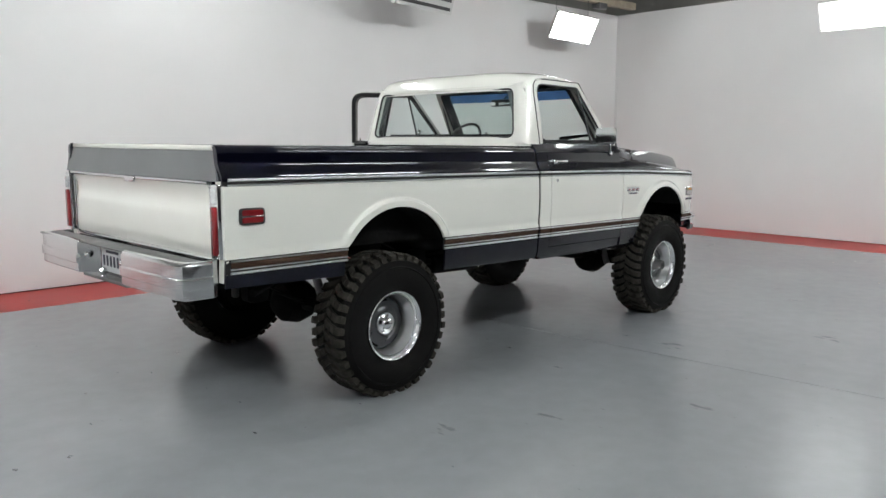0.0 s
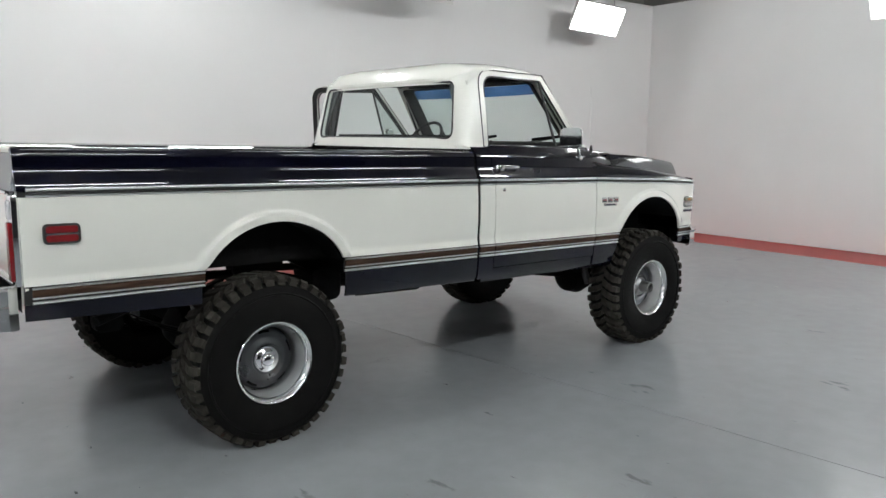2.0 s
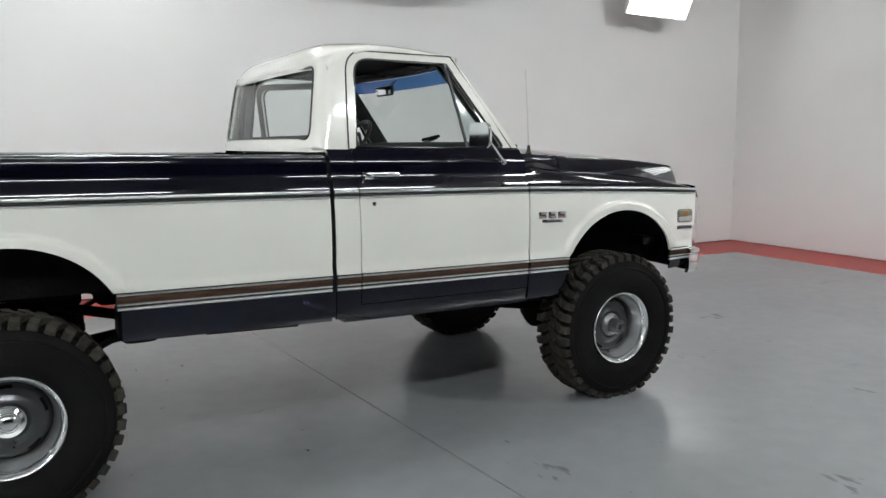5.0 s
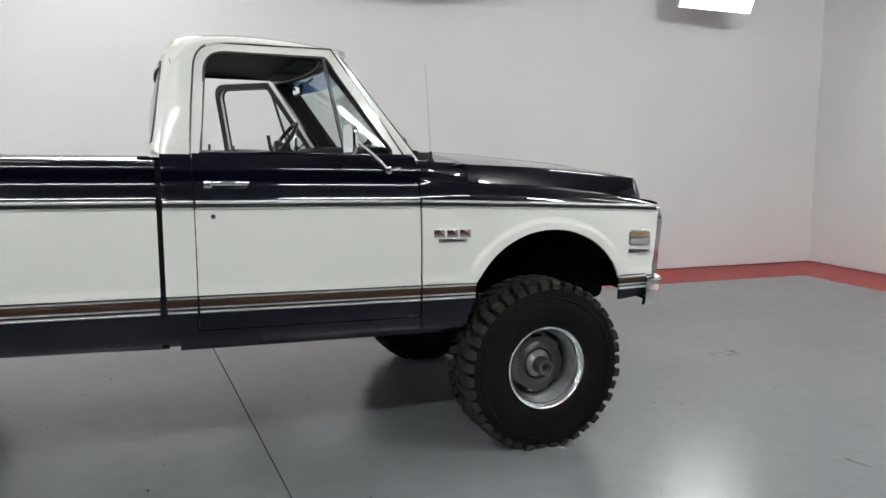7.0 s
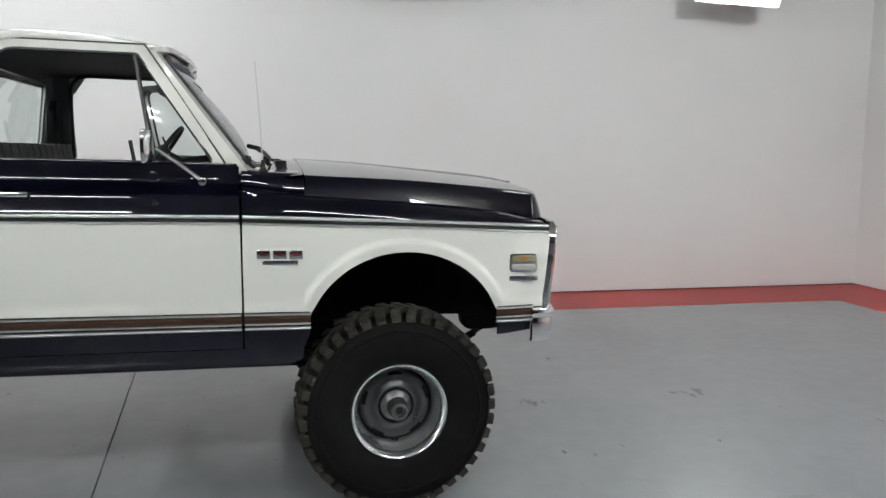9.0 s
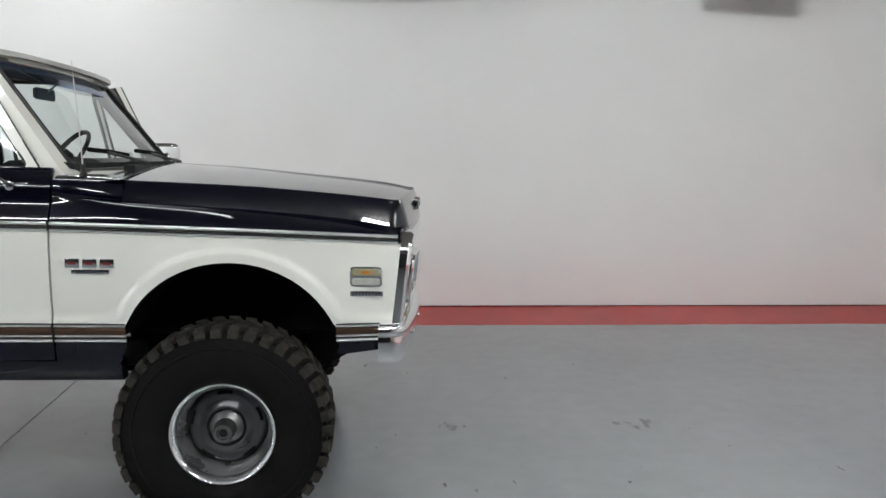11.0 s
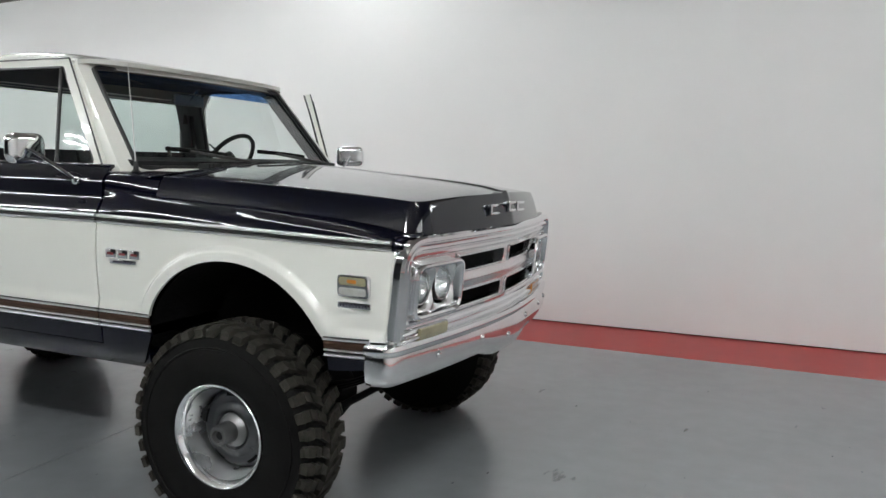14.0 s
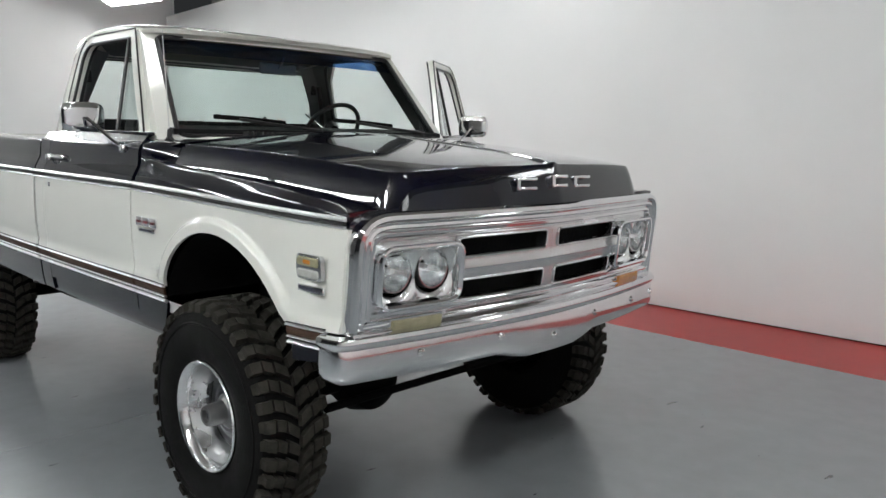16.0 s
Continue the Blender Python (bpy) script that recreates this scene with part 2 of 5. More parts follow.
def grid(rows, closed=False, capped=False):
    """Quads over rows of points; closed: each row is a loop."""
    bm = bmesh.new()
    vs = [[bm.verts.new(p) for p in r] for r in rows]
    n = len(rows[0])
    for a, b in zip(vs, vs[1:]):
        for i in range(n if closed else n - 1):
            bm.faces.new((a[i], a[(i + 1) % n], b[(i + 1) % n], b[i]))
    if capped:
        bm.faces.new(vs[0][::-1])
        bm.faces.new(vs[-1])
    return bm


def shell(rows, inner):
    """A closed sheet: a grid of points and the same grid set in."""
    loop = [[Vector(p) for p in r] for r in rows]
    back = [[Vector(p) for p in r] for r in inner]
    return grid([a + b[::-1] for a, b in zip(loop, back)], closed=True, capped=True)


def tube(points, radius, sides=8, taper=1.0, loop=False):
    """A round bar along points."""
    pts = [Vector(p) for p in points]
    rows, side = [], None
    n = len(pts)
    for i, p in enumerate(pts):
        if loop:
            d = (pts[(i + 1) % n] - pts[i - 1]).normalized()
        else:
            d = (pts[min(i + 1, n - 1)] - pts[max(i - 1, 0)]).normalized()
        if side is None:
            side = d.cross(Vector((0.31, 0.52, 0.79))).normalized()
        side = (side - d * side.dot(d)).normalized()
        up = d.cross(side)
        r = radius * (1 + (taper - 1) * i / max(1, n - 1))
        rows.append([p + side * r * math.cos(2 * math.pi * k / sides) + up * r * math.sin(2 * math.pi * k / sides) for k in range(sides)])
    if loop:
        rows.append(rows[0])
        bm = grid(rows, closed=True)
        bmesh.ops.remove_doubles(bm, verts=bm.verts, dist=1e-5)
        return bm
    return grid(rows, closed=True, capped=True)


def lathe(profile, centre, axis="y", steps=48, sign=1):
    """Turn (radius, offset) pairs about an axis through the centre."""
    c = Vector(centre)
    rows = []
    for k in range(steps + 1):
        a = 2 * math.pi * k / steps
        row = []
        for r, o in profile:
            if axis == "y":
                row.append(c + Vector((r * math.cos(a), sign * o, r * math.sin(a))))
            elif axis == "x":
                row.append(c + Vector((sign * o, r * math.cos(a), r * math.sin(a))))
            else:
                row.append(c + Vector((r * math.cos(a), r * math.sin(a), sign * o)))
        rows.append(row)
    bm = grid(rows)
    bmesh.ops.remove_doubles(bm, verts=bm.verts, dist=1e-5)
    return bm


def cyl(a, b, radius, sides=16, bevel=0.0):
    bm = tube([a, b], radius, sides)
    if bevel:
        caps = [e for e in bm.edges if any(len(f.verts) > 4 for f in e.link_faces)]
        bmesh.ops.bevel(bm, geom=caps, offset=bevel, segments=2, affect="EDGES", profile=0.5)
    return bm


def spline(pts):
    """A smooth function through (u, value) pairs."""
    u = [p[0] for p in pts]
    w = [p[1] for p in pts]
    sl = [(w[min(i + 1, len(w) - 1)] - w[max(i - 1, 0)]) / (u[min(i + 1, len(w) - 1)] - u[max(i - 1, 0)]) for i in range(len(w))]

    def f(x):
        if x <= u[0]:
            return w[0]
        if x >= u[-1]:
            return w[-1]
        i = max(k for k in range(len(u) - 1) if u[k] <= x)
        h = u[i + 1] - u[i]
        t = (x - u[i]) / h
        return (2 * t**3 - 3 * t * t + 1) * w[i] + (t**3 - 2 * t * t + t) * h * sl[i] + (3 * t * t - 2 * t**3) * w[i + 1] + (t**3 - t * t) * h * sl[i + 1]

    return f


def rounded(poly, radii, steps=7):
    """A polygon of 2D points with its corners rounded."""
    out = []
    n = len(poly)
    for i in range(n):
        p, a, b = Vector(poly[i]), Vector(poly[i - 1]), Vector(poly[(i + 1) % n])
        r = radii[i] if isinstance(radii, (list, tuple)) else radii
        if r <= 0:
            out.append(p)
            continue
        da, db = (a - p).normalized(), (b - p).normalized()
        half = da.angle(db) / 2
        cut = min(r / math.tan(half), (a - p).length * 0.49, (b - p).length * 0.49)
        s, e = p + da * cut, p + db * cut
        for k in range(steps + 1):
            t = k / steps
            out.append(s * (1 - t) ** 2 + p * 2 * t * (1 - t) + e * t * t)
    return out


def ray_poly(c, ang, poly):
    d = Vector((math.cos(ang), math.sin(ang)))
    best = None
    for i in range(len(poly)):
        a, b = poly[i - 1] - c, poly[i] - c
        e = b - a
        den = d.x * e.y - d.y * e.x
        if abs(den) < 1e-12:
            continue
        t = (a.x * e.y - a.y * e.x) / den
        s = (a.x * d.y - a.y * d.x) / den
        if t > 0 and -1e-6 <= s <= 1 + 1e-6 and (best is None or t > best):
            best = t
    return c + d * (best or 0.0)


def ring(outer, inner, place, inset, rings=4, extra=60):
    """A sheet with a hole: between two 2D outlines, laid in space by place(u, v) and given depth by inset(point)."""
    outer, inner = [Vector(p) for p in outer], [Vector(p) for p in inner]
    c = sum(inner, Vector((0, 0))) / len(inner)
    ang = {round(math.atan2(*(p - c).yx), 5) for p in outer + inner} | {round(2 * math.pi * k / extra - math.pi, 5) for k in range(extra)}
    ang = sorted(ang)
    ang = [a for i, a in enumerate(ang) if i == 0 or a - ang[i - 1] > 0.002]
    rows, back = [], []
    for a in ang + ang[:1]:
        o, i_ = ray_poly(c, a, outer), ray_poly(c, a, inner)
        line = [place(*(i_.lerp(o, k / rings))) for k in range(rings + 1)]
        rows.append([Vector(p) for p in line])
        back.append([inset(Vector(p)) for p in line])
    bm = grid([r + b[::-1] for r, b in zip(rows, back)], closed=True)
    bmesh.ops.remove_doubles(bm, verts=bm.verts, dist=1e-5)
    return bm


def pane(poly, place, steps=6):
    """A thin sheet that fills a 2D outline."""
    poly = [Vector(p) for p in poly]
    c = sum(poly, Vector((0, 0))) / len(poly)
    rows = [[Vector(place(*c.lerp(p, max(k / steps, 0.001)))) for k in range(steps + 1)] for p in poly + poly[:1]]
    bm = grid(rows)
    bmesh.ops.remove_doubles(bm, verts=bm.verts, dist=1e-4)
    return bm


def tablet(x0, x1, z0, z1, y0, y1, r, edge=0.004):
    """A plate with rounded corners that lies in the side plane, from y0 inside to y1 outside."""
    cx, cz = (x0 + x1) / 2, (z0 + z1) / 2
    loops = []
    for y, k in ((y0, 0.0), (y1 - math.copysign(edge, y1 - y0), 0.0), (y1 - math.copysign(edge * 0.3, y1 - y0), edge * 0.6), (y1, edge)):
        loops.append([(p.x, y, p.y) for p in rounded([(x0 + k, z0 + k), (x1 - k, z0 + k), (x1 - k, z1 - k), (x0 + k, z1 - k)], r, 4)])
    return grid(loops, closed=True, capped=True)


def shield_plate(y0, y1):
    """The heart-shaped foot of a door mirror, with a rounded outer edge."""
    out = [(2.368, 1.488), (2.425, 1.482), (2.498, 1.488), (2.488, 1.462), (2.433, 1.428), (2.378, 1.462)]
    loops = []
    for y, k in ((y0, 1.0), (y1 - (y1 - y0) * 0.25, 1.0), (y1 - (y1 - y0) * 0.08, 0.93), (y1, 0.82)):
        loops.append([(p.x, y, p.y) for p in rounded([(2.433 + (x - 2.433) * k, 1.464 + (z - 1.464) * k) for x, z in out], 0.010 * k, 4)])
    return grid(loops, closed=True, capped=True)


def lin(a, b, n):
    return [a + (b - a) * k / n for k in range(n + 1)]


# ---- the hall ----
TURN = math.atan(-0.05)
HALL = Matrix.Rotation(TURN, 4, "Z")
WALL_A, WALL_B = 3.995, 9.458
WALL_TOP = 3.75
BACK, REAR = -13.0, -8.3


def setting(name, bm, material, label, category, parent=None):
    ob = part(name, bm, material, parent, label)
    if not parent:
        ob.matrix_world = HALL
        tagged(ob, label, category, kind="structure")
    return ob


floor = setting("floor", box(REAR - 0.2, WALL_B + 0.2, BACK - 0.2, WALL_A + 0.2, -0.2, -0.012), JOINT, "glossy grey epoxy concrete floor with a joint", "floor")


def slab(x0, x1):
    """A floor slab; its side at the joint follows the joint's slant."""
    bm = box(x0, x1, BACK - 0.2, WALL_A - 0.9, -0.1, 0.0)
    for v in bm.verts:
        if 0 < v.co.x < 3:
            v.co.x += -0.095 * (v.co.y - 1.39) - 0.192
    return bm


part("floor_slab", slab(REAR - 0.2, 1.9215), FLOOR, floor)
part("floor_slab", slab(1.9285, WALL_B - 0.9), FLOOR, floor)
part("red_border", join(box(REAR - 0.2, WALL_B + 0.2, WALL_A - 0.9, WALL_A + 0.2, -0.1, 0.0)), RED_FLOOR, floor, "red painted floor border along the wall")
part("red_border", join(box(WALL_B - 0.9, WALL_B + 0.2, BACK - 0.2, WALL_A - 0.9, -0.1, 0.0)), RED_FLOOR, floor, "red painted floor border along the wall")
setting("wall_north", box(REAR, WALL_B, WALL_A, WALL_A + 0.15, 0.012, WALL_TOP), WALL, "smooth white painted partition wall", "wall")
setting("wall_east", box(WALL_B, WALL_B + 0.15, BACK, WALL_A + 0.15, 0.012, WALL_TOP), WALL, "smooth white painted partition wall", "wall")
# Unseen wall, kept dark so the truck's paint reflects little light.
setting("wall_south", box(REAR, WALL_B, BACK - 0.15, BACK, 0.0, 4.6), DIM_WALL, "unseen wall closing the hall, dark to dim reflections", "wall")
setting("wall_west", box(REAR - 0.15, REAR, BACK - 0.15, WALL_A + 0.15, 0.0, 4.6), WALL, "plain white wall closing the hall", "wall")
# Dark strip stands in for the shade in the gap under the wall.
setting("wall_gap_strip", box(REAR, WALL_B, WALL_A + 0.02, WALL_A + 0.14, 0.0, 0.014), JOINT, "dark strip for the shaded gap under the partition wall", "gap")
setting("ceiling", box(REAR - 0.2, WALL_B + 1.0, BACK - 0.2, WALL_A + 1.0, 4.6, 4.7), CEIL, "pale boarded hall ceiling", "ceiling")
setting("trim", join(box(REAR, WALL_B + 1.0, WALL_A + 0.9, WALL_A + 1.0, 3.6, 4.6), box(WALL_B + 0.9, WALL_B + 1.0, BACK, WALL_A + 0.9, 3.6, 4.6)), CEIL, "upper wall above the partition", "wall")


# ---- lamps of the hall, seen ones and added fill ----
def strip_light(eye, target, width=1.2, height=0.46, tubes=6, roll=0.0, tube_mat=TUBE):
    """A hung fluorescent fixture, seen or added fill; its mouth looks to the target."""
    root = new("strip_light")
    tagged(root, "white hanging fluorescent fixture with lit bare tubes, among seen and added lamps" if tubes else "unlit white fluorescent fixture seen from its slotted back", "light fixture", "hall lights")
    w, h = width / 2, height / 2
    pan = join(box(-w, w, -h, h, 0.05, 0.06), box(-w, w, -h - 0.01, -h, -0.01, 0.06), box(-w, w, h, h + 0.01, -0.01, 0.06), box(-w - 0.01, -w, -h - 0.01, h + 0.01, 0.0, 0.06), box(w, w + 0.01, -h - 0.01, h + 0.01, 0.0, 0.06))
    part("housing", pan, HOUSING, root)
    for k in range(4):
        y = -h + height * (k + 0.5) / 4
        part("vent_slot", box(-w * 0.92, w * 0.92, y - 0.022, y + 0.022, 0.0605, 0.068), DARK_SLOT, root)
    for k in range(tubes):
        y = -h + height * (k + 0.5) / tubes
        part("tube", cyl((-w + 0.02, y, 0.012), (w - 0.02, y, 0.012), 0.019, 8), tube_mat, root)
    root.matrix_world = look(eye, target, roll)
    for s in (-1, 1):
        foot = root.matrix_world @ Vector((s * w * 0.8, 0, 0.06))
        inv = root.matrix_world.inverted()
        part("hanger_wire", cyl(inv @ foot, inv @ Vector((foot.x, foot.y, 4.6)), 0.004, 6), STEEL, root)
    return root


strip_light((7.57, 3.01, 3.285), (6.6, -2.0, 0.78), width=0.90, height=0.42, roll=3.5, tube_mat=TUBE_SOFT)
strip_light((4.20, 3.0, 3.44), (4.0, 4.2, 3.75), tubes=0)
strip_light((1.05, 2.95, 4.25), (1.0, 0.5, 0.0), tubes=2)
# The next two are unseen, added to light the floor and walls.
strip_light((6.7, -0.9, 4.45), (6.4, 0.2, 0.0), height=0.26, tubes=2)
strip_light((-2.6, 2.4, 4.40), (-2.2, -0.8, 0.0), tubes=3)
strip_light((-6.6, 3.0, 3.75), (-6.2, 1.6, 0.0), tubes=3)
strip_light((7.95, -1.20, 3.12), (3.0, -1.0, 0.9), height=0.38, tubes=4, tube_mat=TUBE_DIM)
# Unseen fill fixture added to brighten the east wall.
strip_light((6.4, -4.6, 4.35), (8.6, 0.6, 1.9), tubes=8, tube_mat=TUBE_FILL)
# Unseen fill row added on the south to brighten the truck's side.
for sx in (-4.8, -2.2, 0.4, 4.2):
    strip_light((sx, -5.6, 4.40), (sx, -2.6, 0.0), width=2.4, height=0.24, tubes=2, tube_mat=TUBE_FILL)
# Unseen fill fixture added behind the truck to brighten the tailgate.
strip_light((-5.6, -1.2, 4.2), (-1.2, -0.2, 0.9), width=2.4)
# Unseen overhead row, placed from the highlights on the hood.
for sx in (-2.6, -0.2, 2.2):
    strip_light((sx, -0.35, 4.45), (sx, -0.30, 0.0), width=1.8, height=0.25, tubes=3, tube_mat=TUBE_SOFT)

# timber and conduit above the corner of the partition walls
beam = new("ceiling_beam")
tagged(beam, "beige timber beam with a slanting brace above the wall", "beam")
part("plank", box(5.6, 9.3, 3.50, 3.62, 3.78, 3.90, 0.006), TIMBER, beam)
part("brace", cyl((8.3, 3.56, 3.84), (9.0, 3.56, 4.5), 0.035, 4), TIMBER, beam)
part("bracket", box(8.20, 8.42, 3.48, 3.64, 3.70, 3.79, 0.006), STEEL, beam)
beam.matrix_world = HALL
for cy, cz, bend in ((3.30, 3.98, 0.10), (2.6, 4.06, 0.22)):
    conduit = new("ceiling_conduit")
    tagged(conduit, "thin grey conduit clipped under the ceiling", "conduit")
    part("pipe", tube([(6.2, cy, cz), (7.4, cy - bend * 0.3, cz - 0.03), (8.4, cy - bend, cz - 0.10), (9.2, cy - bend * 0.4, cz + 0.02)], 0.014, 8), STEEL, conduit)
    for cx in (6.6, 8.9):
        part("clip", box(cx - 0.02, cx + 0.02, cy - bend * 0.5 - 0.03, cy + 0.03, cz - 0.02, 4.6, 0.002), STEEL, conduit)
    conduit.matrix_world = HALL


# ---- the pickup truck ----
truck = new("pickup_truck")
tagged(truck, "lifted white and navy vintage pickup truck with woodgrain side trim", "truck")

REAR_AXLE, WHEELBASE, HUB_Z, TYRE_R = 0.022, 3.226, 0.424, 0.441
side_y = spline([(0.66, 0.940), (0.68, 0.958), (0.71, 0.972), (0.76, 0.980), (0.845, 0.987), (0.925, 0.998), (0.937, 0.9975), (0.948, 0.993), (0.960, 0.9905), (1.0, 0.9945), (1.10, 0.9985), (1.22, 0.997), (1.296, 0.991), (1.335, 0.988), (1.345, 0.9855),
                 (1.360, 0.979), (1.380, 0.9685), (1.398, 0.9595), (1.408, 0.9560), (1.420, 0.9545), (1.450, 0.9525), (1.475, 0.9490), (1.486, 0.944), (1.494, 0.936), (1.500, 0.926), (1.504, 0.911)])
MOLD_LO, MOLD_HI = (0.845, 0.925), (1.296, 1.335)
REAR_ARCH = (0.06, 0.75, 0.425, 0.393)
FRONT_ARCH = (3.265, 0.77, 0.440, 0.412)
nose_in = spline([(-1.1, 0.004), (-0.5, 0.002), (0.4, -0.010), (1.4, -0.024), (2.1, -0.016), (2.7, -0.006), (3.25, 0.0), (3.45, 0.008), (3.65, 0.022), (3.82, 0.046), (3.93, 0.072), (3.98, 0.090)])


def arch_z(arch, x):
    cx, cz, a, b = arch
    k = 1 - ((x - cx) / a) ** 2
    return cz + b * math.sqrt(k) if k > 0 else -1.0


def flare(arch, x, z):
    """How far the wheel lip stands out of the panel near an arch."""
    cx, cz, a, b = arch
    d = math.hypot((x - cx) / a, (z - cz) / b)
    if z < cz - 0.1:
        return 0.0
    top = 0.020 * max(0.0, min(1.0, (z - MOLD_LO[1]) / 0.03))
    d = (d - 1) * 0.41
    if d < 0.036:
        return top
    if d < 0.062:
        t = (d - 0.036) / 0.026
        return top * (1 - t * t * (3 - 2 * t))
    return 0.0


def body_y(x, z):
    y = side_y(z) - nose_in(x)
    if z < 1.29:
        y += flare(REAR_ARCH, x, z) + flare(FRONT_ARCH, x, z)
    return y


def plain_y(x, z):
    return side_y(z) - nose_in(x)


def skin(xs, lo, hi, nz, side, thick=0.014, yf=body_y, proud=0.0):
    """A body panel between two height lines, given thickness inwards."""
    rows, back = [], []
    for x in xs:
        a, b = (lo(x) if callable(lo) else lo), (hi(x) if callable(hi) else hi)
        a = min(a, b - 0.001)
        zs = lin(a, b, nz)
        rows.append([(x, side * (yf(x, z) + proud), z) for z in zs])
        back.append([(x, side * (yf(x, z) - thick), z) for z in zs])
    return shell(rows, back)


def stations(x0, x1, step, arch=None):
    n = max(2, int((x1 - x0) / step))
    xs = lin(x0, x1, n)
    if arch:
        cx, _, a, _ = arch
        for k in range(29):
            x = cx - a * math.cos(math.pi * k / 28)
            if x0 < x < x1:
                xs.append(x)
    xs = sorted(xs)
    return [x for i, x in enumerate(xs) if i == 0 or x - xs[i - 1] > 0.0015]


def over_arch(base, arch):
    return lambda x: max(base, arch_z(arch, x))


SIDES = ((-1, "passenger"), (1, "driver"))
BED_R, BED_F, CAB_R, DOOR_R, DOOR_F, NOSE = -1.095, 1.410, 1.432, 1.562, 2.573, 3.965


def molding(x0, x1, side, parent, low=True, drop=None):
    """The chrome edged trim strips along the side, following the panel."""
    d = drop or (lambda x: 0.0)
    xs = stations(x0, x1, 0.05)

    def strip(a, b, proud, material, name):
        rows, back = [], []
        for x in xs:
            zs = [a + (b - a) * f + d(x) for f in (0, 0.1, 0.3, 0.5, 0.7, 0.9, 1)]
            out = [proud * f for f in (0.1, 0.5, 0.86, 1.0, 0.86, 0.5, 0.1)]
            rows.append([(x, side * (side_y(z) - nose_in(x) + o), z) for z, o in zip(zs, out)])
            back.append([(x, side * (side_y(z) - nose_in(x) - 0.004), z) for z in zs])
        return part(name, shell(rows, back), material, parent, rake=True, sharp=50)

    if low:
        a, b = MOLD_LO
        strip(a, a + 0.013, 0.012, TRIM_CHROME, "chrome_strip")
        strip(a + 0.016, a + 0.020, 0.005, BLACK, "black_strip")
        strip(a + 0.022, a + 0.030, 0.010, TRIM_CHROME, "chrome_strip")
        strip(a + 0.0305, b - 0.016, 0.006, WOOD, "woodgrain_strip")
        strip(b - 0.0155, b - 0.007, 0.011, TRIM_CHROME, "chrome_strip")
        strip(b - 0.0065, b, 0.005, BLACK, "black_strip")
    else:
        a, b = MOLD_HI
        strip(a, a + 0.009, 0.010, TRIM_CHROME, "chrome_strip")
        strip(a + 0.0095, a + 0.018, 0.004, BLACK, "black_strip")
        strip(a + 0.0185, b - 0.0155, 0.004, BLACK, "black_strip")
        strip(b - 0.015, b, 0.013, TRIM_CHROME, "chrome_strip")


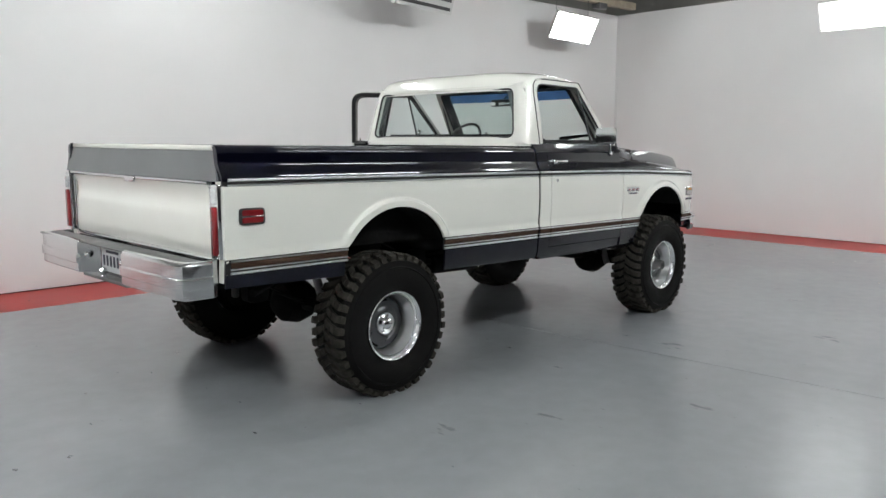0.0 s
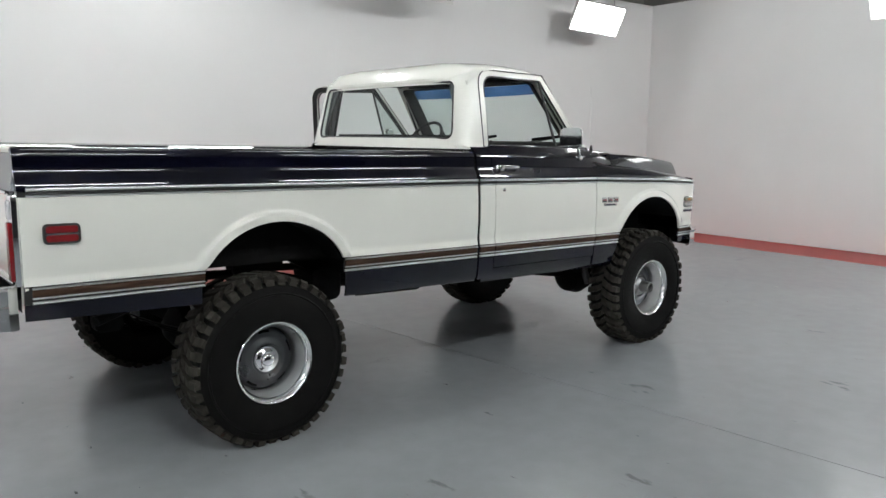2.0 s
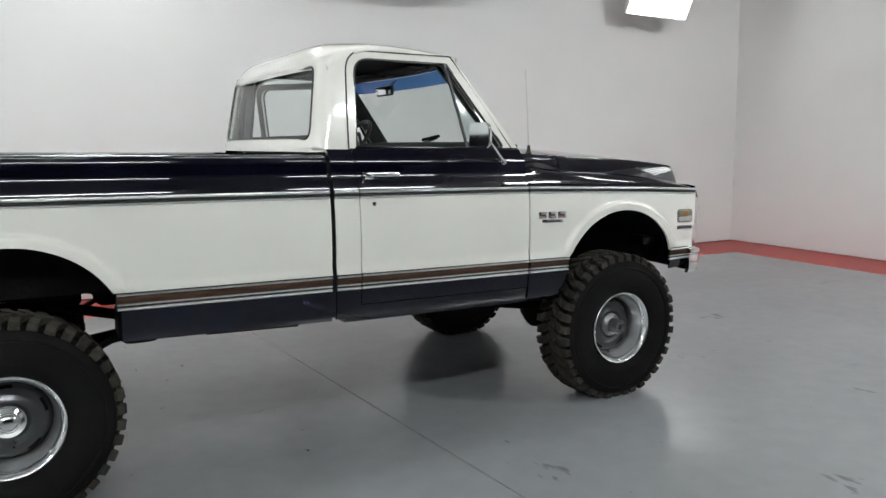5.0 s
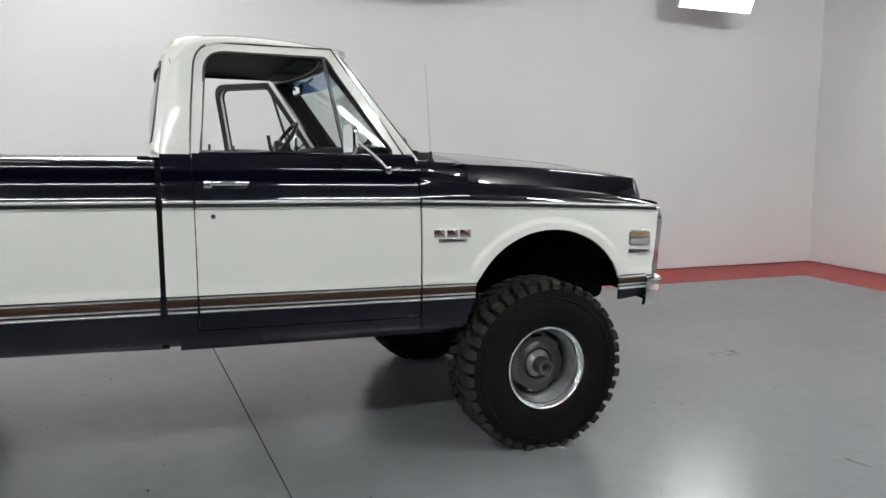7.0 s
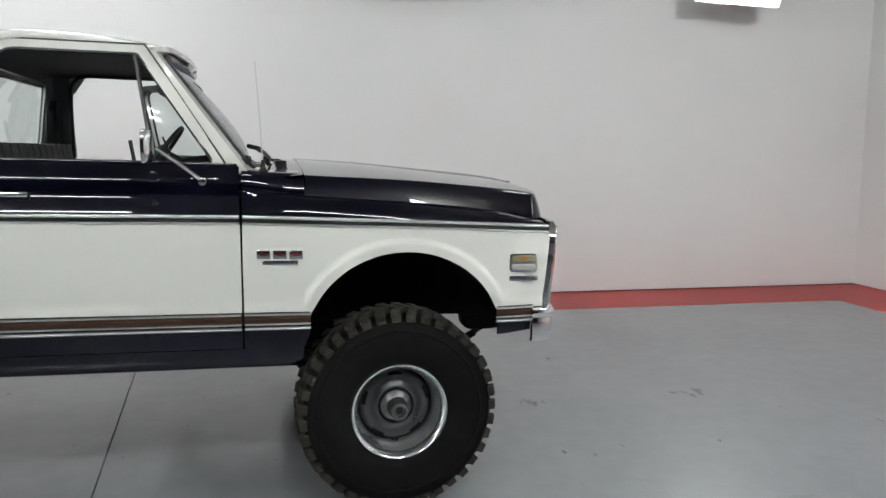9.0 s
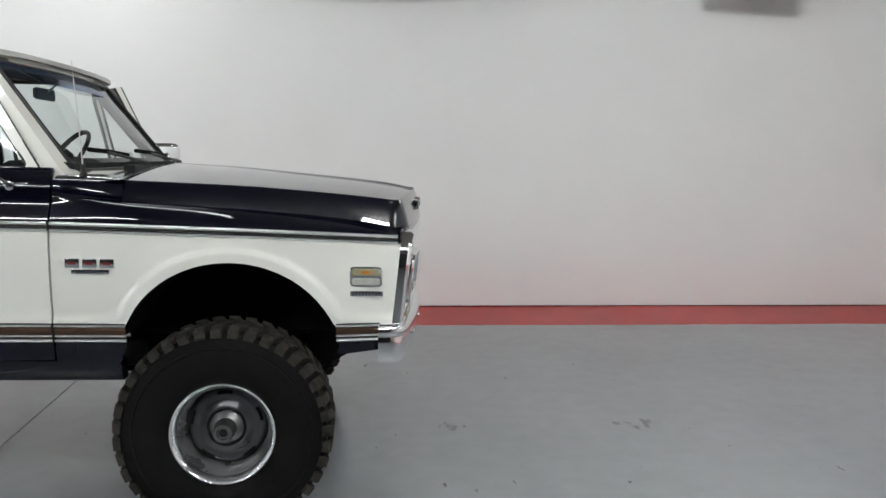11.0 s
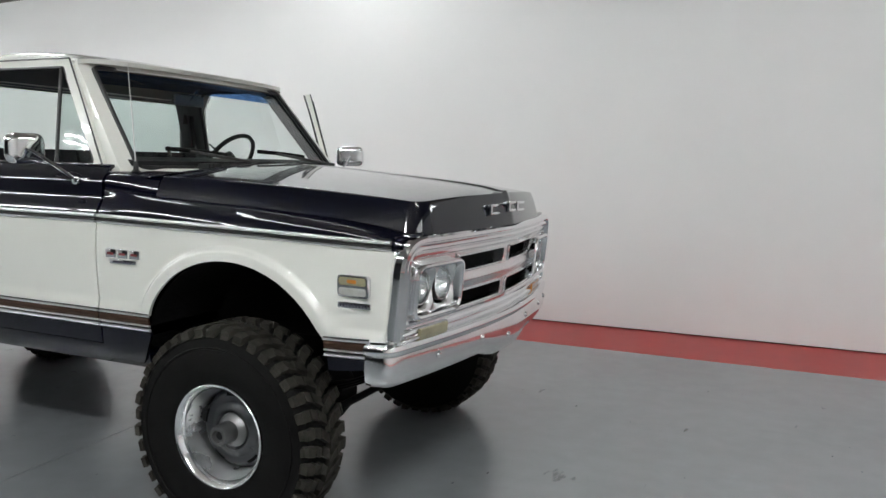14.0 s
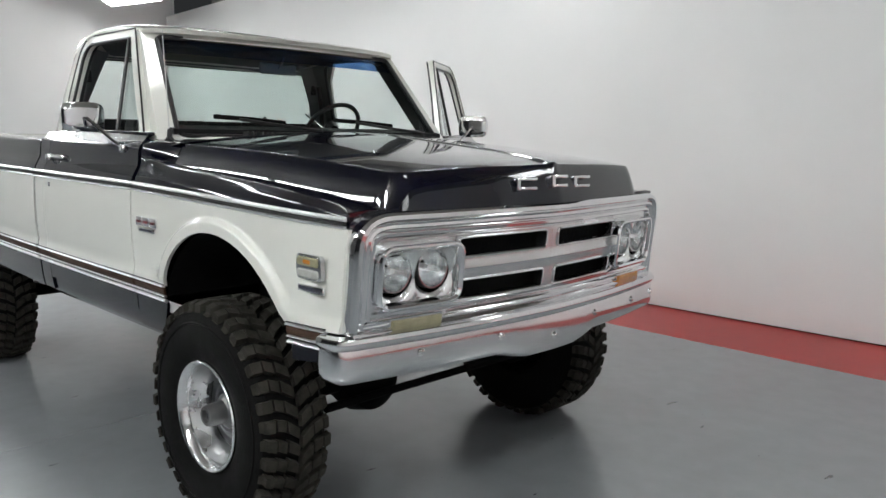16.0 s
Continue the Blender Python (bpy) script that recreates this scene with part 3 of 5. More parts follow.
# -- load bed --
bed = part("load_bed", join(box(-1.06, 1.30, -0.80, 0.80, 0.985, 1.005), box(1.25, 1.30, -0.93, 0.93, 0.98, 1.482), box(-1.0, 1.25, -0.80, -0.785, 1.0, 1.472), box(-1.0, 1.25, 0.785, 0.80, 1.0, 1.472)), NAVY, truck, "navy painted pickup bed floor and inner walls", rake=True)
for side, _ in SIDES:
    xs = stations(BED_R, BED_F, 0.06, REAR_ARCH)
    part("bedside_panel", skin(xs, over_arch(MOLD_LO[1], REAR_ARCH), MOLD_HI[0], 26, side), WHITE, truck, "glossy white bedside panel with a wheel lip", rake=True)
    part("bedside_shoulder", skin(stations(BED_R, BED_F, 0.1), MOLD_HI[1], 1.502, 16, side), NAVY, truck, "glossy navy bedside shoulder", rake=True)
    part("bed_rail", shell([[(x, side * y, z) for y, z in ((0.912, 1.502), (0.88, 1.504), (0.83, 1.502), (0.80, 1.494), (0.79, 1.45))] for x in (BED_R + 0.07, 0.2, BED_F - 0.09)],
                           [[(x, side * y, z) for y, z in ((0.905, 1.490), (0.88, 1.492), (0.83, 1.490), (0.81, 1.482), (0.80, 1.44))] for x in (BED_R + 0.07, 0.2, BED_F - 0.09)]), NAVY, truck, "navy bed rail", rake=True)
    for lo_z, hi_z, nm, m_ in ((MOLD_LO[0], MOLD_LO[1], "bedside_backing", BLACK), (MOLD_HI[0], MOLD_HI[1], "bedside_backing", BLACK)):
        for x0, x1 in ((BED_R, REAR_ARCH[0] - 0.385), (REAR_ARCH[0] + 0.392, BED_F)) if lo_z < 1 else ((BED_R, BED_F),):
            part(nm, skin(stations(x0, x1, 0.1), lo_z, hi_z, 3, side, proud=-0.003, yf=plain_y), m_, truck, rake=True)
    part("bedside_skirt", skin(stations(BED_R, REAR_ARCH[0] - 0.400, 0.06), lambda x: 0.775 + 0.02 * (BED_R - x), MOLD_LO[0], 6, side, yf=plain_y), NAVY, truck, "navy lower bedside", rake=True)
    part("bedside_skirt", skin(stations(REAR_ARCH[0] + 0.408, BED_F, 0.06), lambda x: 0.705 - 0.012 * (x - 0.5), MOLD_LO[0], 8, side, yf=plain_y), NAVY, truck, "navy lower bedside", rake=True)
    molding(BED_R + 0.03, REAR_ARCH[0] - 0.388, side, truck)
    molding(REAR_ARCH[0] + 0.395, BED_F - 0.004, side, truck)
    molding(BED_R + 0.03, BED_F - 0.004, side, truck, low=False)
    # wheel house, inside the arch
    cx, cz, a, b = REAR_ARCH
    prof = [(cx + (a - 0.004) * math.cos(t), cz + (b - 0.004) * math.sin(t)) for t in lin(0.42, math.pi - 0.42, 20)]
    part("wheel_house", shell([[(x, side * y, z) for y in (0.99, 0.9, 0.72)] for x, z in prof], [[(x, side * y, z + 0.012) for y in (0.975, 0.9, 0.72)] for x, z in prof]), UNDER, truck, rake=True)
    part("wheel_well_panel", box(-0.50, 0.62, *sorted((side * 0.803, side * 0.808)), 0.90, 1.46), UNDER, truck, rake=True)
    # rear and front ends of the bedside
    for x, nm in ((BED_R, "rear_post"), (BED_F - 0.02, "front_post")):
        zs = lin(0.80 if nm == "rear_post" else 0.72, 1.322 if nm == "rear_post" else 1.497, 22)
        w = 0.075 if nm == "rear_post" else 0.05
        part(nm, shell([[(x + 0.004, side * (side_y(z) - nose_in(x) - 0.003), z), (x + 0.004, side * (side_y(z) - w), z)] for z in zs], [[(x + 0.018, side * (side_y(z) - nose_in(x) - 0.003), z), (x + 0.018, side * (side_y(z) - w), z)] for z in zs]), NAVY if nm == "front_post" else WHITE, truck, rake=True)
    # the navy upper half of the rear post lies over the white one
    zs = lin(1.322, 1.494, 10)
    part("post_cap", shell([[(BED_R - 0.004, side * (side_y(z) + 0.001), z), (BED_R - 0.004, side * (side_y(z) - 0.032), z)] for z in zs], [[(BED_R + 0.03, side * (side_y(z) + 0.001), z), (BED_R + 0.03, side * (side_y(z) - 0.075), z)] for z in zs]), NAVY, truck, rake=True)
    # tail lamp
    lamp = part("tail_lamp", box(BED_R - 0.026, BED_R + 0.01, side * 0.945 - 0.035, side * 0.945 + 0.035, 0.925, 1.305, 0.008), CHROME, truck, "tall chrome tail lamp housing", rake=True)
    part("red_lens", box(BED_R - 0.040, BED_R - 0.02, side * 0.945 - 0.024, side * 0.945 + 0.024, 0.945, 1.195, 0.008), RED_LENS, lamp, "red tail lamp lens", rake=True)
    part("clear_lens", box(BED_R - 0.036, BED_R - 0.02, side * 0.945 - 0.024, side * 0.945 + 0.024, 1.205, 1.285, 0.008), LENS, lamp, "clear reversing lens", rake=True)
    # side marker
    y = side * 1.006
    marker = part("side_marker", tablet(-1.015, -0.868, 1.098, 1.184, y - side * 0.014, y + side * 0.002, 0.022), BLACK, truck, "black framed red side marker lamp", rake=True)
    for z in (1.122, 1.160):
        part("red_lens", tablet(-1.004, -0.879, z - 0.015, z + 0.015, y - side * 0.004, y + side * 0.007, 0.012), RED_LENS, marker, rake=True)
    part("chrome_rim", box(-1.006, -0.877, min(y, y + side * 0.005), max(y, y + side * 0.005), 1.138, 1.144, 0.001), CHROME, marker, rake=True)

# -- tailgate --
X = BED_R
gate = part("tailgate", join(shell([[(X + dx, y, z) for dx, z in ((0.012, 0.925), (0.0, 0.945), (-0.005, 1.0), (-0.004, 1.130), (-0.001, 1.160), (0.009, 1.185), (0.009, 1.240), (-0.006, 1.285), (-0.012, 1.300))] for y in lin(-0.86, 0.86, 10)],
                                   [[(X + 0.04, y, z) for z in (0.925, 0.945, 1.0, 1.130, 1.160, 1.185, 1.240, 1.285, 1.300)] for y in lin(-0.86, 0.86, 10)])), WHITE, truck, "closed white tailgate with a grey upper band", rake=True)
band = ((-0.020, 1.320), (-0.014, 1.36), (0.000, 1.41), (0.010, 1.472))
part("upper_band", shell([[(X + dx, v * (side_y(z) - 0.028), z) for dx, z in band] for v in lin(-1, 1, 8)], [[(X + 0.055, v * (side_y(z) - 0.028), z) for dx, z in band] for v in lin(-1, 1, 8)]), SATIN, gate, "satin grey upper tailgate band", rake=True)
part("top_strip", box(X + 0.006, X + 0.065, -0.905, 0.905, 1.4725, 1.502, 0.008), WHITE, gate, "white tailgate top strip", rake=True)
part("chrome_strip", box(X - 0.022, X + 0.01, -0.87, 0.87, 1.301, 1.319, 0.006), CHROME, gate, rake=True)
part("chrome_strip", box(X - 0.012, X + 0.02, -0.87, 0.87, 0.905, 0.924, 0.006), CHROME, gate, rake=True)
for s in (-1, 1):
    part("chrome_strip", box(X - 0.010, X + 0.01, s * 0.875 - 0.008, s * 0.875 + 0.008, 0.925, 1.30, 0.005), CHROME, gate, rake=True)
part("latch_handle", box(X - 0.032, X - 0.01, -0.06, 0.06, 1.283, 1.318, 0.008), CHROME, gate, "chrome tailgate latch handle", rake=True)

# -- rear step bumper --
def bumper_block(side):
    prof = [(0.30, -1.325), (0.62, -1.325), (0.885, -1.318), (0.938, -1.300), (0.957, -1.262), (0.962, -1.20), (0.962, -1.150)]
    rows, back = [], []
    for z, o in ((0.765, 0.006), (0.772, 0.0), (0.815, 0.0), (0.822, -0.010), (0.868, -0.010), (0.875, 0.0), (0.936, 0.0), (0.948, 0.008), (0.952, 0.016)):
        rows.append([(x + (o if y < 0.94 else o * 0.4), side * (y - (o if y > 0.94 else 0)), z) for y, x in prof])
        back.append([(x + 0.04, side * (y - 0.03), z) for y, x in prof])
    return shell(rows, back)


rear_bumper = part("rear_bumper", bumper_block(-1), BUMPER_CHROME, truck, "chrome step bumper with a recessed number plate")
part("bumper_face", bumper_block(1), BUMPER_CHROME, rear_bumper)
part("step_tread", box(-1.312, -1.178, -0.947, 0.947, 0.940, 0.9505, 0.003), STEEL, rear_bumper, "grey ribbed step tread")
part("recess_wall", join(*(shell([[(-1.325, s * 0.30, z), (-1.235, s * 0.19, z)] for z in (0.766, 0.945)], [[(-1.30, s * 0.315, z), (-1.21, s * 0.20, z)] for z in (0.766, 0.945)]) for s in (-1, 1)), box(-1.235, -1.215, -0.195, 0.195, 0.766, 0.945)), DULL_CHROME, rear_bumper)
part("recess_floor", box(-1.30, -1.20, -0.30, 0.30, 0.745, 0.764, 0.004), STEEL, rear_bumper)
for s in (-1, 1):
    part("bolt", lathe([(0.0, -0.022), (0.012, -0.020), (0.018, -0.012), (0.020, 0.0)], (-1.286, s * 0.238, 0.875), "x", 16), CHROME, rear_bumper, "round bumper bolt")
    part("mount_arm", box(-1.20, -0.75, s * 0.42 - 0.03, s * 0.42 + 0.03, 0.80, 0.88, 0.006), UNDER, rear_bumper)
plate = part("number_plate", box(-1.244, -1.238, -0.155, 0.155, 0.785, 0.925, 0.004), PLATE, rear_bumper, "white number plate with dark bars")
for k in range(6):
    y = -0.115 + k * 0.046
    part("printed_bar", box(-1.248, -1.243, y - 0.010, y + 0.010, 0.820, 0.880), INK, plate)
part("printed_bar", box(-1.248, -1.243, -0.08, 0.08, 0.897, 0.912), INK, plate)
part("tow_ball", lathe([(0.0, 0.055), (0.016, 0.050), (0.024, 0.034), (0.020, 0.018), (0.012, 0.008), (0.016, 0.0), (0.016, -0.02)], (-1.28, 0.05, 0.765), "z", 20), CHROME, rear_bumper, "chrome tow ball")

# -- cab lower body --
for side, _ in SIDES:
    xs = stations(CAB_R, DOOR_R - 0.004, 0.03)
    # The black upper piece stands in for shade in the bed gap.
    for z0_, z1_, m_ in ((0.71, MOLD_LO[1], NAVY), (MOLD_LO[1], 1.50, UNDER)):
        part("gap_filler", skin([BED_F - 0.025, BED_F + 0.01, CAB_R + 0.02], z0_, z1_, 12, side, thick=0.006, proud=-0.05), m_, truck, rake=True)
    part("cab_corner", skin(xs, MOLD_LO[1], MOLD_HI[0], 18, side), WHITE, truck, "white cab corner panel", rake=True)
    part("cab_corner_upper", skin(xs, MOLD_HI[1], 1.53, 12, side, yf=lambda x, z: side_y(min(z, 1.49)) - nose_in(x) - 0.9 * max(0, z - 1.49)), NAVY, truck, "navy cab corner", rake=True)
    part("cab_corner_lower", skin(xs, 0.70, MOLD_LO[0], 8, side), NAVY, truck, rake=True)
    part("corner_backing", skin(xs, MOLD_LO[0], MOLD_LO[1], 3, side, proud=-0.003), BLACK, truck, rake=True)
    part("corner_backing", skin(xs, MOLD_HI[0], MOLD_HI[1], 3, side, proud=-0.003), BLACK, truck, rake=True)
    molding(CAB_R + 0.004, DOOR_R - 0.006, side, truck)
    molding(CAB_R + 0.004, DOOR_R - 0.006, side, truck, low=False)
    part("rocker_panel", skin(stations(CAB_R + 0.05, 2.82, 0.08), 0.675, 0.762, 6, side, proud=-0.010, thick=0.08), NAVY, truck, "navy rocker panel", rake=True)
part("cab_floor", join(box(1.46, 2.75, -0.88, 0.88, 0.80, 0.84), box(2.70, 2.75, -0.88, 0.88, 0.80, 1.47), box(1.455, 1.47, -0.86, 0.86, 0.80, 1.50)), UNDER, truck, rake=True)


# -- cab upper body --
def house_y(z):
    return 0.908 - 0.20 * (z - 1.53) - 0.10 * (z - 1.53) ** 2


def back_x(y, z):
    return 1.374 + 0.17 * (z - 1.58) + 0.034 * (min(abs(y), 0.85) / 0.8) ** 2


def cab_back(s, z):
    """A point on the cab's rear: s runs round from the middle past the corner along the side."""
    sg, t = (1 if s >= 0 else -1), abs(s)
    yc, R = house_y(z), 0.062
    L = yc - R
    if t < L:
        return (back_x(t, z), sg * t, z)
    cx = back_x(L, z) + R
    if t < L + R * math.pi / 2:
        a = (t - L) / R
        return (cx - R * math.cos(a), sg * (L + R * math.sin(a)), z)
    return (cx + t - L - R * math.pi / 2, sg * yc, z)


def towards_cab(p):
    c = Vector((2.0, 0, p.z))
    return p + (c - p).normalized() * 0.03


REAR_WIN = rounded([(-0.778, 1.580), (0.778, 1.580), (0.722, 1.940), (-0.722, 1.940)], 0.055)


def side_len(z, x):
    return x - back_x(house_y(z) - 0.062, z) - 0.062 + house_y(z) - 0.062 + 0.062 * math.pi / 2


outer = [(-side_len(1.515, 1.557), 1.515), (side_len(1.515, 1.557), 1.515), (side_len(1.75, 1.572), 1.75), (side_len(1.90, 1.595), 1.90), (side_len(2.035, 1.70), 2.035), (side_len(2.02, 1.54), 2.020), (0.70, 1.966), (-0.70, 1.966), (-side_len(2.02, 1.54), 2.020), (-side_len(2.035, 1.70), 2.035), (-side_len(1.90, 1.595), 1.90), (-side_len(1.75, 1.572), 1.75)]
part("back_trim", ring([(p[0] * 0.80, min(max(p[1], 1.53), 1.95)) for p in outer], REAR_WIN, lambda s, z: tuple(towards_cab(Vector(cab_back(s, z))) + Vector((0.010, 0, 0))), lambda p: p + Vector((0.006, 0, 0)), rings=3), GREY_TRIM, truck, "dark inner trim of the cab back", rake=True)
part("cab_back", ring(outer, REAR_WIN, cab_back, towards_cab, rings=8, extra=90), WHITE, truck, "white rounded cab back round the rear window", rake=True)
rear_glass = part("rear_window", pane(REAR_WIN, lambda s, z: tuple(Vector(cab_back(s, z)) + Vector((0.005, 0, 0)))), GLASS, truck, "curved tinted rear window", rake=True)
part("window_seal", tube([Vector(cab_back(*p)) + Vector((0.002, 0, 0)) for p in REAR_WIN], 0.008, 6, loop=True), BLACK, rear_glass, "black rubber seal", rake=True)

# roof
roof_top = spline([(0.0, 0.0), (0.015, 0.015), (0.04, 0.030), (0.08, 0.040), (0.15, 0.045), (0.30, 0.048), (0.50, 0.049), (0.70, 0.044), (0.87, 0.033), (1.0, 0.012)])


def roof_point(u, v):
    """u: rear to front, v: side to side, -1 to 1."""
    t = min(1.0, u / 0.34)
    rim = 1.940 + 0.088 * (1 - (1 - t) ** 1.8) + 0.016 * math.sin(math.pi * min(1, u * 1.1)) - 0.004 * u
    W = house_y(rim) + 0.004 - 0.018 * u * u
    y = W * v
    x0 = back_x(y, 1.950) - 0.004 + 0.030 * max(0.0, (abs(v) - 0.80) / 0.20) ** 2
    x1 = 2.350 - 0.055 * v * v - 0.05 * max(0.0, (abs(v) - 0.82) / 0.18) ** 2.5
    x = x0 + (x1 - x0) * u
    k = 1 + 0.8 * (1 - v * v)
    s = max(0.0, min(1.0, (u - 0.2) / 0.4))
    ue = u / k + (u - u / k) * s * s * (3 - 2 * s)
    edge = 1.950 + 0.072 * (1 - (1 - min(1.0, ue / 0.10)) ** 2.2) + 0.014 * math.sin(math.pi * min(1, u * 1.1)) - 0.008 * u
    lift = (1 - abs(v) ** 5.0) ** (1 / 2.2) if abs(v) < 1 else 0.0
    return (x, y, rim + (edge - rim + roof_top(ue) + 0.012 * min(1.0, ue / 0.05)) * lift)


us = [0, 0.006, 0.014, 0.025, 0.04, 0.055, 0.075, 0.10, 0.13, 0.16, 0.19, 0.22] + lin(0.25, 1.0, 12)
vs_ = [-1, -0.99, -0.97, -0.94, -0.89, -0.8] + lin(-0.65, 0.65, 10) + [0.8, 0.89, 0.94, 0.97, 0.99, 1]
roof = part("roof", shell([[roof_point(u, v) for v in vs_] for u in us], [[Vector(roof_point(u, v)) + Vector((0, 0, -0.022)) for v in vs_] for u in us]), WHITE, truck, "white cab roof with a front visor lip", rake=True, sharp=50)
part("headliner", shell([[Vector(roof_point(u, v * 0.96)) + Vector((0, 0, -0.034)) for v in vs_] for u in us[2:-1]], [[Vector(roof_point(u, v * 0.96)) + Vector((0, 0, -0.045)) for v in vs_] for u in us[2:-1]]), LINER, roof, "grey headliner", rake=True)
for side, _ in SIDES:
    part("drip_rail", tube([Vector(roof_point(u, side)) + Vector((0, side * 0.004, -0.006)) for u in lin(0.20, 0.985, 18)], 0.007, 8), WHITE, roof, rake=True)

# windshield
def shield(u, v):
    """u across, v up from 0 to 1."""
    z = 1.505 + 0.515 * v
    x = 2.722 - 0.407 * v - 0.090 * (abs(u) / 0.8) ** 2.2
    return (x, u, z)


S_OUT = [(-0.885, 0.0), (0.885, 0.0), (0.772, 1.0), (-0.772, 1.0)]
S_IN = rounded([(-0.795, 0.048), (0.795, 0.048), (0.712, 0.950), (-0.712, 0.950)], [0.06, 0.06, 0.05, 0.05])
part("windshield_frame", ring(S_OUT, S_IN, shield, lambda p: p + Vector((-0.080, 0, -0.01)), rings=5), WHITE, truck, "white windshield pillars", rake=True)
mid_s = sum((Vector(p) for p in S_IN), Vector((0, 0))) / len(S_IN)
part("pillar_trim", ring([mid_s + (p - mid_s) * 1.005 for p in S_IN], [mid_s + (p - mid_s) * 0.975 for p in S_IN], lambda u, v: tuple(Vector(shield(u, v)) + Vector((-0.020, 0, 0))), lambda p: p + Vector((-0.085, 0, -0.01)), rings=2), BLACK, truck, "black inner windshield trim", rake=True)
wind = part("windshield", pane(S_IN, lambda u, v: tuple(Vector(shield(u, v)) + Vector((-0.012, 0, 0)))), GLASS, truck, "curved windshield with a blue top band", rake=True)
part("window_seal", tube([Vector(shield(*p)) + Vector((0.0, 0, 0.001)) for p in S_IN], 0.012, 6, loop=True), BLACK, wind, rake=True)
part("tint_band", grid([[Vector(shield(u * (1 - 0.035 * k), 0.80 + 0.135 * k)) + Vector((-0.018, 0, 0)) for u in lin(-0.705, 0.705, 14)] for k in (0, 0.5, 1)]), BAND_GLASS, wind, "blue sun band", rake=True)


# -- weatherstrips round the doorways --
def doorway(side):
    path = rounded([(1.578, 1.50), (2.510, 1.50), (2.180, 2.012), (1.605, 2.010)], [0.02, 0.02, 0.04, 0.11])
    part("door_weatherstrip", tube([(p.x, side * (house_y(p.y) - 0.050), p.y) for p in path], 0.010, 8, loop=True), BLACK, truck, "black rubber round the doorway", rake=True)


for side, _ in SIDES:
    doorway(side)

# -- doors --
def door_win(x, z, side):
    return (x, side * house_y(z), z)


def build_door(side):
    xs = stations(DOOR_R, DOOR_F - 0.004, 0.05)
    door = part("door", skin(xs, MOLD_LO[1], MOLD_HI[0], 18, side, thick=0.02), WHITE, truck, "closed white and navy cab door" if side < 0 else "white and navy driver door standing open", rake=True)
    upper = lambda x, z: side_y(min(z, 1.49)) - nose_in(x) - 0.9 * max(0, z - 1.49)
    part("upper_skin", skin(xs, MOLD_HI[1], 1.535, 14, side, thick=0.02, yf=upper), NAVY, door, "glossy navy upper door skin", rake=True)
    part("lower_skin", skin(xs, 0.768, MOLD_LO[0], 6, side, thick=0.02), NAVY, door, "navy lower door skin", rake=True)
    part("skin_backing", skin(xs, MOLD_LO[0], MOLD_LO[1], 3, side, proud=-0.003), BLACK, door, rake=True)
    part("skin_backing", skin(xs, MOLD_HI[0], MOLD_HI[1], 3, side, proud=-0.003), BLACK, door, rake=True)
    molding(DOOR_R + 0.004, DOOR_F - 0.008, side, door)
    molding(DOOR_R + 0.004, DOOR_F - 0.008, side, door, low=False)
    y0, y1 = sorted((side * 0.86, side * 0.90))
    part("inner_panel", box(DOOR_R + 0.02, DOOR_F - 0.03, y0, y1, 0.80, 1.515, 0.01), CLOTH, door, "black inner door panel", rake=True)
    # window frame
    out_p = [(1.556, 1.522), (2.530, 1.522), (2.205, 2.030)] + rounded([(2.205, 2.030), (1.600, 2.028), (1.572, 1.75)], [0, 0.13, 0], 8)[1:]
    in_p = rounded([(1.600, 1.542), (2.474, 1.542), (2.176, 1.988), (1.640, 1.986)], [0.012, 0.02, 0.02, 0.10])
    put = lambda x, z: door_win(x, z, side)
    part("window_frame", ring(out_p, in_p, put, lambda p: p + Vector((0, -side * 0.035, 0)), rings=3), WHITE, door, "white window frame", rake=True)
    part("door_gap", tube([Vector(put(*p)) + Vector((0, side * 0.001, 0)) for p in out_p[1:] + out_p[:1]], 0.0045, 6), BLACK, door, rake=True)
    part("window_seal", tube([Vector(put(*p)) + Vector((0, -side * 0.006, 0)) for p in in_p], 0.008, 6, loop=True), BLACK, door, "black window seal", rake=True)
    out_in = [(1.563, 1.526), (2.520, 1.526), (2.199, 2.024)] + rounded([(2.199, 2.024), (1.607, 2.022), (1.579, 1.75)], [0, 0.13, 0], 8)[1:]
    part("inner_frame", ring(out_in, in_p, lambda x, z: tuple(Vector(put(x, z)) + Vector((0, -side * 0.037, 0))), lambda p: p + Vector((0, -side * 0.012, 0)), rings=2), BLACK, door, "black inner window frame", rake=True)
    vent = [(2.166, 1.982), (2.174, 1.982), (2.468, 1.55), (2.236, 1.55)]
    part("vent_glass", pane([Vector(p) for p in vent], lambda x, z: tuple(Vector(put(x, z)) + Vector((0, -side * 0.012, 0)))), GLASS, door, "triangular vent window glass", rake=True)
    part("vent_post", tube([put(2.166, 1.984), put(2.236, 1.545)], 0.009, 8), BLACK, door, "slanted vent window post", rake=True)
    part("sill_strip", box(DOOR_R + 0.03, DOOR_F - 0.01, *sorted((side * 0.875, side * 0.912)), 1.528, 1.546, 0.006), NAVY, door, rake=True)
    # handle
    hy = side * (side_y(1.405) - nose_in(1.7) + 0.014)
    handle = part("door_handle", join(box(1.602, 1.788, hy - 0.010, hy + 0.010, 1.396, 1.418, 0.008), box(1.598, 1.638, hy - 0.026, hy + 0.016, 1.385, 1.421, 0.010), cyl((1.772, hy, 1.407), (1.772, hy - side * 0.03, 1.407), 0.012)), CHROME, door, "chrome push-button door handle", rake=True)
